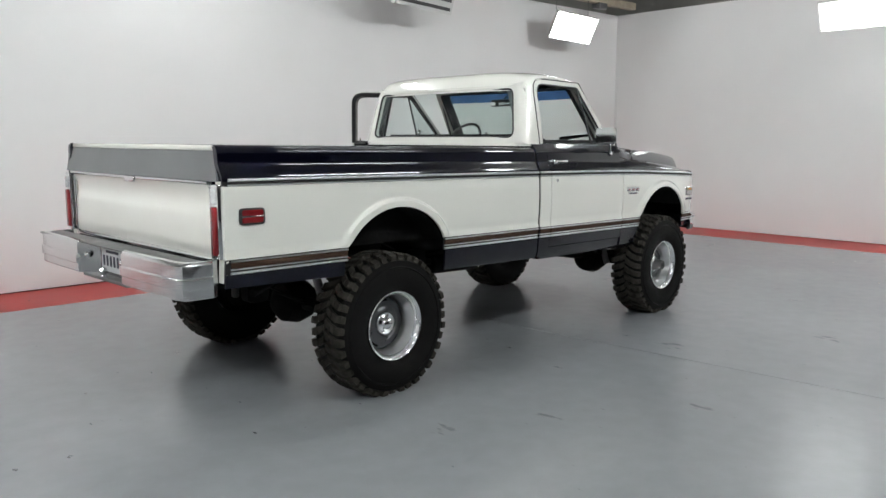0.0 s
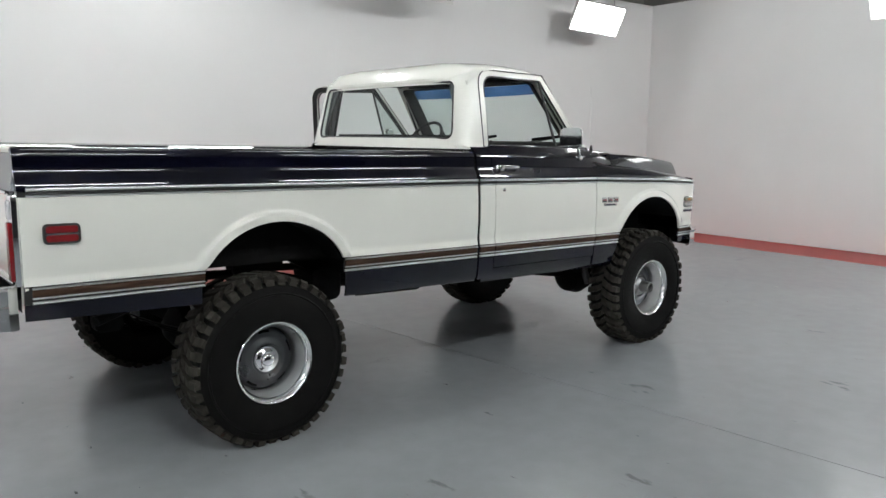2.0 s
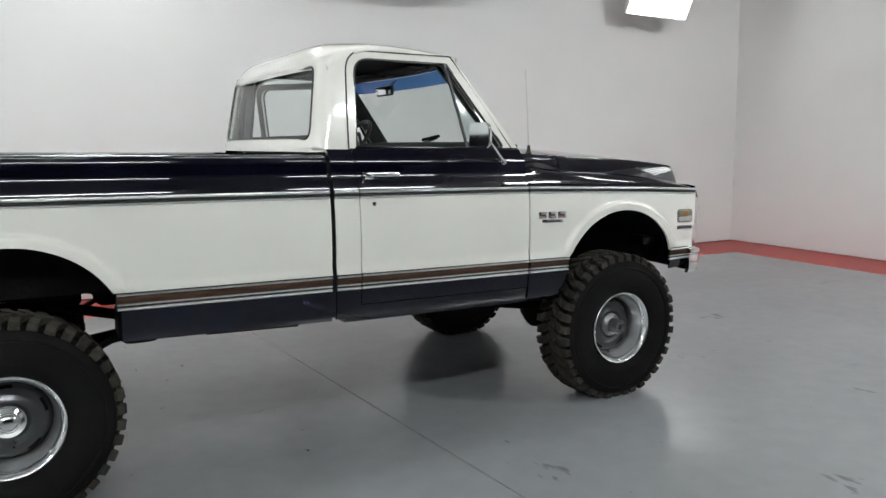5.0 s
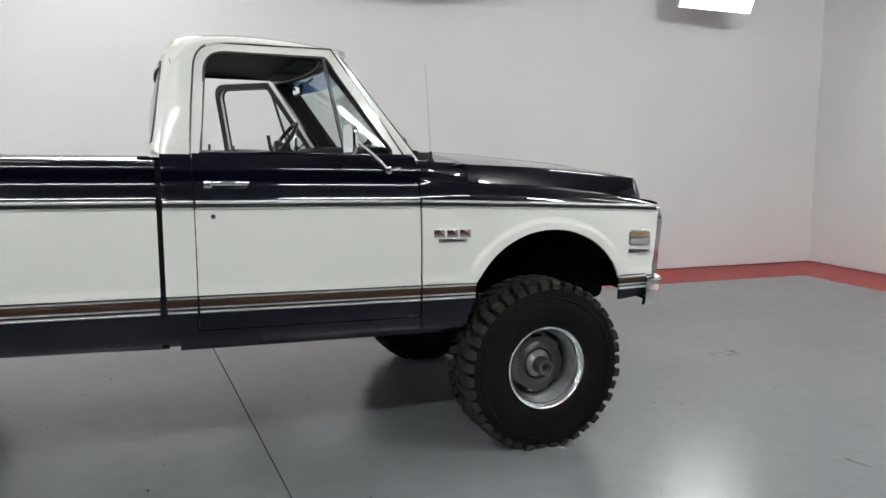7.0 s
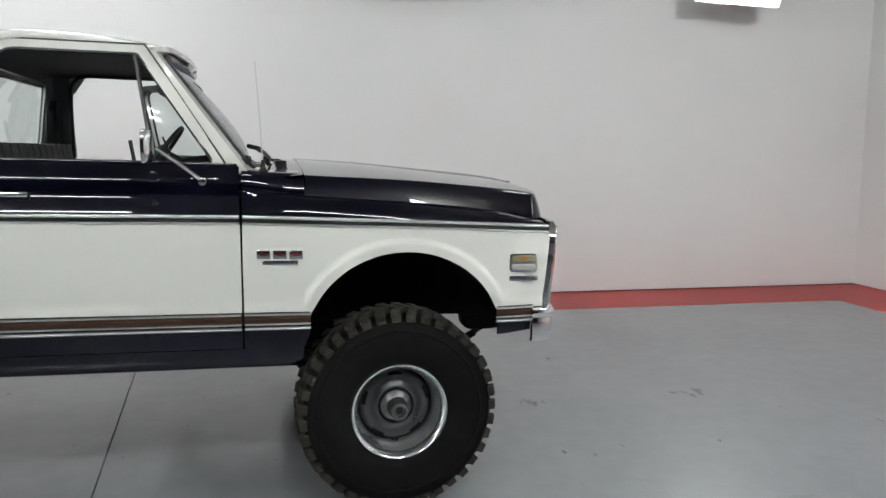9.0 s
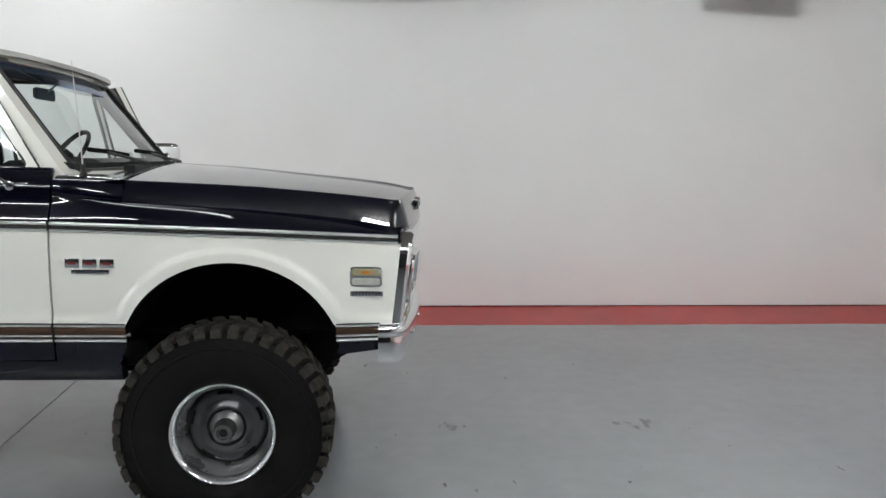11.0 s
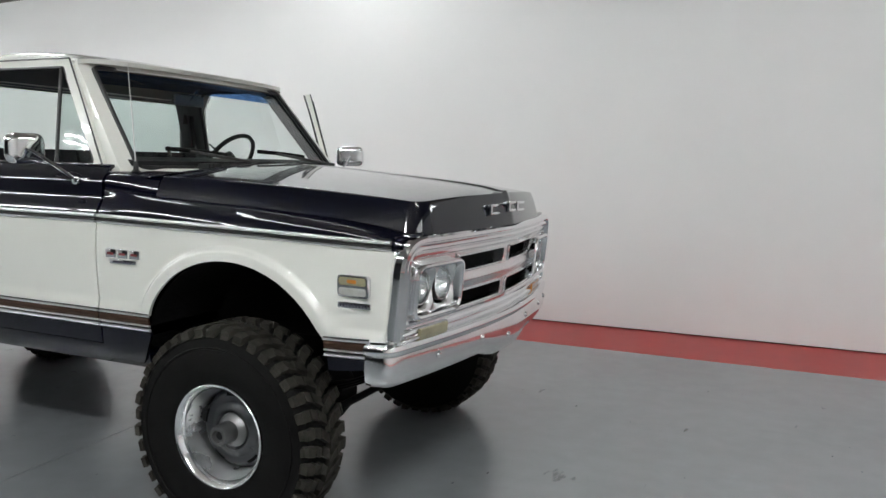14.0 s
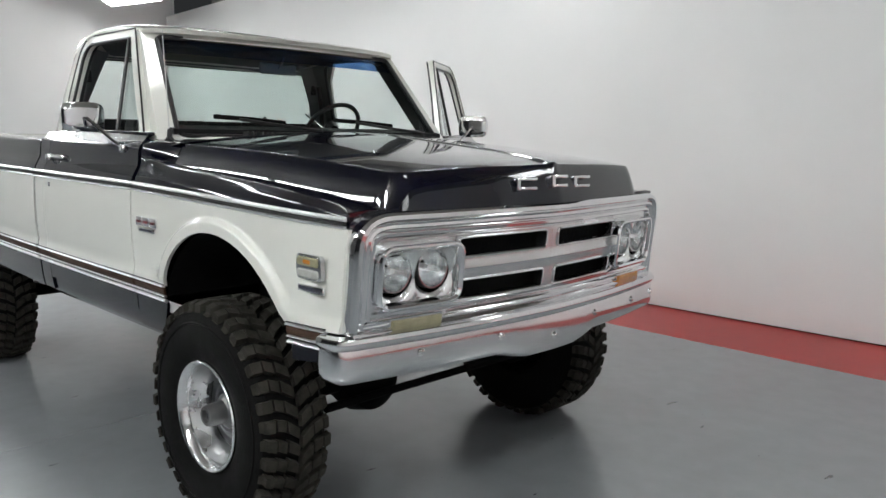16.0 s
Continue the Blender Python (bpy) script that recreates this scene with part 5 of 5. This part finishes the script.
# -- front bumper --
plan = []
for k in range(25):
    y = -0.90 + 1.80 * k / 24
    plan.append(Vector((4.078 - 0.111 * (abs(y) / 0.93) ** 1.8, y)))
endR = [Vector(p) for p in ((3.858, -0.966), (3.885, -0.968), (3.925, -0.964), (3.95, -0.952), (3.964, -0.930))]
endL = [Vector((p.x, -p.y)) for p in reversed(endR)]
plan = endR + plan + endL
sec = [(-0.055, 0.835), (-0.040, 0.848), (-0.012, 0.852), (0.006, 0.846), (0.012, 0.834), (0.010, 0.818), (-0.002, 0.806), (0.0, 0.790), (0.002, 0.745), (-0.002, 0.712), (-0.010, 0.698), (-0.022, 0.692), (-0.040, 0.695), (-0.030, 0.72), (-0.03, 0.82)]
rows = []
for i, p in enumerate(plan):
    t = (plan[min(i + 1, len(plan) - 1)] - plan[max(i - 1, 0)]).normalized()
    n_ = Vector((t.y, -t.x))
    row = []
    for o, z in sec:
        q = p + n_ * o
        dip = 0.035 * max(0.0, 1 - (abs(p.y) / 0.26) ** 6) if z < 0.75 and abs(p.y) < 0.26 else 0.0
        row.append((q.x, q.y, z - dip - 0.008))
    rows.append(row)
front_bumper = part("front_bumper", grid(rows, closed=True, capped=True), CHROME, truck, "chrome front bumper with a bowed face", sharp=38)
for y in (-0.66, -0.30, 0.0, 0.30, 0.66, 0.90):
    xx = 4.078 - 0.111 * (abs(y) / 0.93) ** 1.8
    part("bolt", lathe([(0.0, 0.010), (0.008, 0.009), (0.014, 0.003), (0.016, 0.0)], (xx, y, 0.758 if abs(y) > 0.1 else 0.715), "x", 14), CHROME, front_bumper, "round bumper bolt")
for s in (-1, 1):
    part("mount_bracket", box(3.70, 4.02, s * 0.42 - 0.025, s * 0.42 + 0.025, 0.70, 0.82, 0.006), UNDER, front_bumper)

# -- wheels --
def tyre_profile():
    r = TYRE_R - 0.024
    return [(q, y * 0.92) for q, y in [(0.198, -0.112), (0.206, -0.128), (0.225, -0.140), (0.27, -0.154), (0.32, -0.158), (0.365, -0.152), (0.398, -0.143), (r - 0.012, -0.132), (r, -0.118), (r + 0.004, -0.06), (r + 0.005, 0.0), (r + 0.004, 0.06), (r, 0.118), (r - 0.012, 0.132), (0.398, 0.143), (0.365, 0.152), (0.32, 0.158), (0.27, 0.154), (0.225, 0.140), (0.206, 0.128), (0.198, 0.112)]]


def squash(bm, z):
    """The tyre's foot lies flat on the floor."""
    for v in bm.verts:
        if v.co.z < z + 0.010:
            v.co.z = z + 0.002 + 0.35 * max(0.0, v.co.z - z + 0.004) * 0.5
    return bm


def lug(bm, a0, a1, pts, r0, r1):
    """A tread block: a quad of (angle fraction, width) corners between two radii."""
    lo, hi = [], []
    cen = (sum(p[0] for p in pts) / 4, sum(p[1] for p in pts) / 4)
    for f, w in pts:
        for lst, r, k in ((lo, r0, 1.0), (hi, r1, 0.90)):
            ff, ww = cen[0] + (f - cen[0]) * k, cen[1] + (w - cen[1]) * k
            a = a0 + (a1 - a0) * ff
            rr = r - (0.012 if abs(ww) > 0.125 else 0.0)
            lst.append(bm.verts.new((rr * math.cos(a), ww, rr * math.sin(a))))
    bm.faces.new(hi)
    for i in range(4):
        j = (i + 1) % 4
        bm.faces.new((lo[i], lo[j], hi[j], hi[i]))


def wheel(x, side, is_front):
    yc = side * (0.908 if is_front else 0.875)
    z0 = HUB_Z
    root = part("wheel", squash(lathe(tyre_profile(), (x, yc, z0), "y", 72), 0.0), RUBBER, truck, "large mud-terrain tyre on a silver slotted wheel")
    tread = bmesh.new()
    n = 39
    r0, r1 = TYRE_R - 0.023, TYRE_R + 0.004
    for k in range(n):
        a0, a1 = 2 * math.pi * k / n, 2 * math.pi * (k + 1) / n
        for s in (-1, 1):
            sh = 0.5 if s > 0 else 0.0
            f = lambda *ps: [(p[0] + sh, s * p[1]) for p in ps]
            j = 0.06 * math.sin(k * 12.9898 + s)
            lug(tread, a0, a1, f((0.02 + j, 0.004), (0.64 + j, 0.004), (1.12, 0.056 - j * 0.04), (0.50, 0.060)), r0, r1)
            lug(tread, a0, a1, f((0.44 - j, 0.064), (1.06 - j, 0.060), (1.30, 0.102), (0.70, 0.106 + j * 0.04)), r0, r1 - 0.001)
            long = 0.150 if k % 2 else 0.140
            lug(tread, a0, a1, f((0.62, 0.110), (1.26, 0.106), (1.30 + j, long), (0.66 + j, long)), r0 - 0.004, r1)
            # side biters down the shoulder
            am, aw = a0 + (a1 - a0) * (0.98 + sh), (a1 - a0) * 0.30
            vs = []
            for rr, ww in ((r0 - 0.004, 0.130), (0.402, 0.1475)):
                for da in (-aw, aw):
                    vs.append(((rr * math.cos(am + da), s * ww, rr * math.sin(am + da)), ((rr + 0.0) * math.cos(am + da * 0.85), s * (ww + 0.007), (rr + 0.0) * math.sin(am + da * 0.85))))
            lo = [tread.verts.new(v[0]) for v in vs]
            hi = [tread.verts.new(v[1]) for v in vs]
            tread.faces.new((hi[0], hi[1], hi[3], hi[2]))
            for i, j in ((0, 1), (1, 3), (3, 2), (2, 0)):
                tread.faces.new((lo[i], lo[j], hi[j], hi[i]))
    for v in tread.verts:
        v.co = Vector((v.co.x + x, v.co.y * 0.92 + yc, v.co.z + z0))
    squash(tread, 0.0)
    part("tread", tread, TREAD, root, "chunky dusty tread blocks", sharp=20)
    part("sidewall_rib", lathe([(0.352, 0.138), (0.356, 0.1455), (0.362, 0.1455), (0.366, 0.137)], (x, yc, z0), "y", 72, side), RUBBER, root)
    # rim: rolled lip, deep barrel and slotted centre
    lip = lathe([(0.188, 0.100), (0.191, 0.112), (0.196, 0.122), (0.202, 0.130), (0.207, 0.136), (0.212, 0.137), (0.216, 0.133), (0.217, 0.124), (0.206, 0.110)], (x, yc, z0), "y", 64, side)
    rim = part("rim", lip, RIM_METAL, root, "polished trim ring and deep rim", sharp=45)
    part("rim_barrel", lathe([(0.168, -0.012), (0.170, 0.02), (0.173, 0.048), (0.178, 0.054), (0.181, 0.085), (0.188, 0.094), (0.189, 0.101)], (x, yc, z0), "y", 64, side), BARREL_ALLOY, rim, "satin silver inner barrel", sharp=35)
    d = 0.004
    cprof = [(0.171, -0.012), (0.163, d + 0.002), (0.152, d + 0.016), (0.140, d + 0.023), (0.124, d + 0.019), (0.108, d + 0.022), (0.094, d + 0.034), (0.082, d + 0.036), (0.072, d + 0.022), (0.05, d + 0.016)]
    part("wheel_centre", lathe(cprof, (x, yc, z0), "y", 64, side), ALLOY, rim, "silver painted slotted wheel centre", sharp=50)
    part("barrel", lathe([(0.05, -0.02), (0.17, -0.02), (0.195, -0.11)], (x, yc, z0), "y", 48, side), UNDER, rim)
    for k in range(5):
        a = 2 * math.pi * k / 5 + 0.35
        rows = []
        for t in lin(-0.21, 0.21, 6):
            rows.append([(x + r * math.cos(a + t), yc + side * (d + o), z0 + r * math.sin(a + t)) for r, o in ((0.139, 0.0228), (0.143, 0.0218), (0.148, 0.0192), (0.152, 0.0160))])
        inner = [[(p[0], p[1] - side * 0.012, p[2]) for p in r] for r in rows]
        part("slot", shell([[(p[0], p[1] + side * 0.0012, p[2]) for p in r] for r in rows], inner), UNDER, rim, "dark cooling slot")
    for k in range(6):
        a = 2 * math.pi * k / 6
        cx, cz = x + 0.083 * math.cos(a), z0 + 0.083 * math.sin(a)
        part("lug_nut", cyl((cx, yc + side * (d - 0.004), cz), (cx, yc + side * (d + 0.026), cz), 0.011, 6, 0.003), CHROME, rim)
    if is_front:
        hub = [(0.074, d), (0.070, d + 0.034), (0.058, d + 0.046), (0.046, d + 0.056), (0.041, d + 0.118), (0.037, d + 0.126), (0.026, d + 0.127), (0.023, d + 0.112), (0.0, d + 0.110)]
        part("locking_hub", lathe(hub, (x, yc, z0), "y", 32, side), HUB_STEEL, rim, "protruding dull steel locking hub", sharp=35)
        part("hub_dial", lathe([(0.0, d + 0.114), (0.016, d + 0.113), (0.020, d + 0.106)], (x, yc, z0), "y", 20, side), BLACK, rim)
    else:
        cap = [(0.074, d), (0.072, d + 0.034), (0.062, d + 0.046), (0.046, d + 0.050), (0.040, d + 0.058), (0.032, d + 0.068), (0.014, d + 0.074), (0.0, d + 0.075)]
        part("centre_cap", lathe(cap, (x, yc, z0), "y", 36, side), CHROME, rim, "domed chrome centre cap", sharp=40)


for wx, fr in ((REAR_AXLE, False), (WHEELBASE, True)):
    for side, _ in SIDES:
        wheel(wx, side, fr)

# -- chassis --
chassis = part("chassis", join(*(shell([[(x, s * 0.40, z), (x, s * 0.47, z)] for x, z in ((-1.15, 0.80), (-0.45, 0.80), (-0.2, 0.90), (0.3, 0.90), (0.6, 0.75), (2.4, 0.72), (2.8, 0.80), (3.6, 0.80), (3.95, 0.74))],
                                      [[(x, s * 0.40, z + 0.13), (x, s * 0.47, z + 0.13)] for x, z in ((-1.15, 0.80), (-0.45, 0.80), (-0.2, 0.90), (0.3, 0.90), (0.6, 0.75), (2.4, 0.72), (2.8, 0.80), (3.6, 0.80), (3.95, 0.74))]) for s in (-1, 1)),
                                *(box(x - 0.04, x + 0.04, -0.42, 0.42, z, z + 0.08) for x, z in ((-1.0, 0.83), (-0.3, 0.88), (0.7, 0.77), (1.5, 0.74), (2.3, 0.74), (3.7, 0.76)))), UNDER, truck, "black ladder frame")
for wx, dy in ((REAR_AXLE, 0.05), (WHEELBASE, -0.28)):
    axle = part("axle", tube([(wx, -0.75, HUB_Z), (wx, 0.75, HUB_Z)], 0.045, 14), UNDER, truck, "dark solid axle with differential")
    part("differential", lathe([(0.0, -0.17), (0.06, -0.16), (0.13, -0.10), (0.155, 0.0), (0.13, 0.10), (0.06, 0.16), (0.0, 0.17)], (wx, dy, HUB_Z), "x", 28), UNDER, axle)
    for s in (-1, 1):
        for k in range(4):
            half = 0.60 - 0.11 * k
            pts = [(wx + half * t, s * 0.50, HUB_Z + 0.085 - 0.011 * k + 0.20 * (t * half) ** 2 / 0.36) for t in lin(-1, 1, 12)]
            part("leaf_spring", shell([[(p[0], p[1] - 0.03, p[2]), (p[0], p[1] + 0.03, p[2])] for p in pts], [[(p[0], p[1] - 0.03, p[2] - 0.009), (p[0], p[1] + 0.03, p[2] - 0.009)] for p in pts]), UNDER, axle)
        part("backing_drum", lathe([(0.0, 0.03), (0.13, 0.03), (0.14, 0.02), (0.14, -0.06), (0.05, -0.07)], (wx, s * 0.79, HUB_Z), "y", 32, s), UNDER, axle)
        shock = part("shock_absorber", cyl((wx - 0.16, s * 0.56, HUB_Z - 0.02), (wx - 0.20, s * 0.46, HUB_Z + 0.32), 0.028, 14, 0.004), STEEL, axle)
        part("shock_tube", cyl((wx - 0.20, s * 0.46, HUB_Z + 0.30), (wx - 0.225, s * 0.40, HUB_Z + 0.50), 0.036, 14, 0.004), UNDER, axle)
for s in (-1, 1):
    part("spring_hanger", tablet(0.50, 0.70, 0.60, 0.80, s * 0.46, s * 0.58, 0.06), UNDER, truck)
    part("spring_hanger", tablet(-0.70, -0.56, 0.60, 0.84, s * 0.46, s * 0.54, 0.04), UNDER, truck)
    part("inner_fender", tablet(0.05, 0.36, 0.80, 1.02, s * 0.47, s * 0.50, 0.03), UNDER, truck)
part("drive_shaft", tube([(0.15, 0.05, 0.45), (1.55, -0.02, 0.66)], 0.038, 14), UNDER, truck)
part("drive_shaft", tube([(3.05, -0.28, 0.45), (1.95, -0.22, 0.62)], 0.030, 14), UNDER, truck)
part("transfer_case", join(box(1.55, 1.95, -0.30, 0.12, 0.54, 0.78, 0.05, 3), box(1.9, 2.45, -0.14, 0.14, 0.56, 0.82, 0.06, 3), cyl((1.5, -0.02, 0.66), (1.6, -0.02, 0.66), 0.07)), UNDER, truck, "dark transfer case and gearbox")
part("engine", join(box(2.5, 3.35, -0.26, 0.26, 0.66, 1.32, 0.06, 3), box(2.6, 3.2, -0.16, 0.16, 0.52, 0.68, 0.04, 3)), UNDER, truck, "dark engine block under the hood")
part("radiator", box(3.60, 3.72, -0.52, 0.52, 0.82, 1.38, 0.01), BLACK, truck)
for s in (-1, 1):
    part("exhaust_pipe", tube([(2.6, s * 0.36, 0.62), (2.1, s * 0.36, 0.60), (1.6, s * 0.36, 0.60), (0.7, s * 0.36, 0.66), (0.25, s * 0.36, 0.78), (-0.2, s * 0.36, 0.80), (-0.5, s * 0.52, 0.72), (-0.72, s * 0.62, 0.68)], 0.026, 10), UNDER, truck)
    part("muffler", cyl((0.95, s * 0.36, 0.62), (1.45, s * 0.36, 0.60), 0.075, 18, 0.01), UNDER, truck)
    part("step_mount", box(2.42, 2.80, s * 0.55 - 0.05, s * 0.55 + 0.05, 0.60, 0.72, 0.02), UNDER, truck)
part("steering_link", tube([(3.42, -0.62, 0.40), (3.42, 0.62, 0.40)], 0.018, 10), UNDER, truck)
part("fuel_tank", box(-0.95, -0.42, -0.32, 0.32, 0.66, 0.86, 0.04, 3), UNDER, truck)

# -- interior --
seat = part("bench_seat", box(1.52, 2.02, -0.70, 0.70, 1.02, 1.20, 0.05, 3), CLOTH, truck, "black vinyl bench seat")
for k in range(12):
    y = -0.66 + k * 0.12
    part("seat_roll", box(1.56, 2.03, y - 0.054, y + 0.054, 1.185, 1.215, 0.014), CLOTH, seat)
rest = part("backrest", shell([[(1.64 - 0.06 * t, y, 1.20 + 0.37 * t) for t in lin(0, 1, 5)] for y in lin(-0.70, 0.70, 8)], [[(1.52 - 0.03 * t, y, 1.20 + 0.36 * t) for t in lin(0, 1, 5)] for y in lin(-0.70, 0.70, 8)]), CLOTH, seat, "black seat backrest")
for k in range(12):
    y = -0.66 + k * 0.12
    part("back_roll", shell([[(1.655 - 0.06 * t, y + w, 1.22 + 0.36 * t) for t in lin(0, 1, 4)] for w in (-0.052, 0.052)], [[(1.60 - 0.06 * t, y + w, 1.22 + 0.36 * t) for t in lin(0, 1, 4)] for w in (-0.056, 0.056)]), CLOTH, rest)
dash = part("dashboard", join(shell([[(x, y, z) for x, z in ((2.62, 1.515), (2.48, 1.535), (2.36, 1.525), (2.32, 1.50), (2.33, 1.44), (2.40, 1.36), (2.44, 1.30))] for y in lin(-0.82, 0.82, 8)], [[(x, y, z) for x, z in ((2.62, 1.49), (2.5, 1.50), (2.42, 1.49), (2.40, 1.47), (2.42, 1.42), (2.46, 1.36), (2.50, 1.30))] for y in lin(-0.82, 0.82, 8)])), CLOTH, truck, "black padded dashboard")
part("gauge_panel", box(2.315, 2.335, 0.18, 0.62, 1.40, 1.49, 0.006), STEEL, dash, "metal gauge panel")
for y in (0.28, 0.40, 0.52):
    part("gauge", lathe([(0.0, -0.006), (0.035, -0.006), (0.042, -0.010), (0.045, 0.0)], (2.315, y, 1.445), "x", 24), BLACK, dash)
column = part("steering_column", tube([(2.44, 0.40, 1.36), (2.17, 0.40, 1.52)], 0.026, 12), BLACK, truck, "black steering column with a chrome lever")
wc, wn = Vector((2.135, 0.40, 1.530)), Vector((-0.80, 0, 0.60)).normalized()
wu = Vector((0.60, 0, 0.80))
circle = [wc + wu * 0.182 * math.cos(a) + Vector((0, 1, 0)) * 0.182 * math.sin(a) for a in lin(0, 2 * math.pi, 40)[:-1]]
swheel = part("steering_wheel", tube(circle, 0.013, 8, loop=True), BLACK, column, "thin black steering wheel")
part("hub", lathe([(0.0, 0.03), (0.04, 0.025), (0.055, 0.0), (0.03, -0.03)], wc, "x", 20, -1), BLACK, swheel)
for a in (0.5 * math.pi, 1.5 * math.pi, math.pi):
    part("spoke", tube([wc, wc + wu * 0.178 * math.cos(a) + Vector((0, 1, 0)) * 0.178 * math.sin(a)], 0.010, 6), STEEL, swheel)
part("shift_lever", tube([(2.20, 0.36, 1.49), (2.16, 0.20, 1.62)], 0.006, 8), CHROME, column)
part("floor_shifter", tube([(2.12, -0.02, 0.90), (2.06, 0.0, 1.35), (2.02, 0.02, 1.60)], 0.010, 8), BLACK, truck, "black floor shift lever")
rear_view = part("rearview_mirror", box(2.185, 2.205, -0.115, 0.115, 1.865, 1.925, 0.012), GREY_TRIM, truck, "interior rear-view mirror on a stalk", rake=True)
part("stalk", tube([(2.20, 0.0, 1.90), (2.275, 0.0, 1.965)], 0.006, 8), CHROME, rear_view, rake=True)
part("mirror_glass", box(2.180, 2.186, -0.105, 0.105, 1.872, 1.918, 0.002), CHROME, rear_view, rake=True)
for s in (-1, 1):
    part("sun_visor", box(2.10, 2.25, *sorted((s * 0.08, s * 0.55)), 1.985, 2.0, 0.006), LINER, truck, "folded grey sun visor", rake=True)
    belt = part("seat_belt", tube([(1.52, s * 0.76, 1.86), (1.51, s * 0.79, 1.70), (1.49, s * 0.80, 1.45), (1.50, s * 0.74, 1.20)], 0.016, 6), BLACK, truck, "black shoulder belt", rake=True)
    part("buckle", box(1.475, 1.50, s * 0.74 - 0.02, s * 0.74 + 0.02, 1.80, 1.87, 0.008), BLACK, belt, rake=True)
    part("inner_pillar", shell([[Vector(cab_back(s * (side_len(z, 1.557) - k), z)) + Vector((0.034, -s * 0.034, 0)) for k in (0.0, 0.1, 0.2)] for z in lin(1.53, 2.0, 5)], [[Vector(cab_back(s * (side_len(z, 1.557) - k), z)) + Vector((0.040, -s * 0.040, 0)) for k in (0.0, 0.1, 0.2)] for z in lin(1.53, 2.0, 5)]), GREY_TRIM, truck, "dark inner door pillar", rake=True)
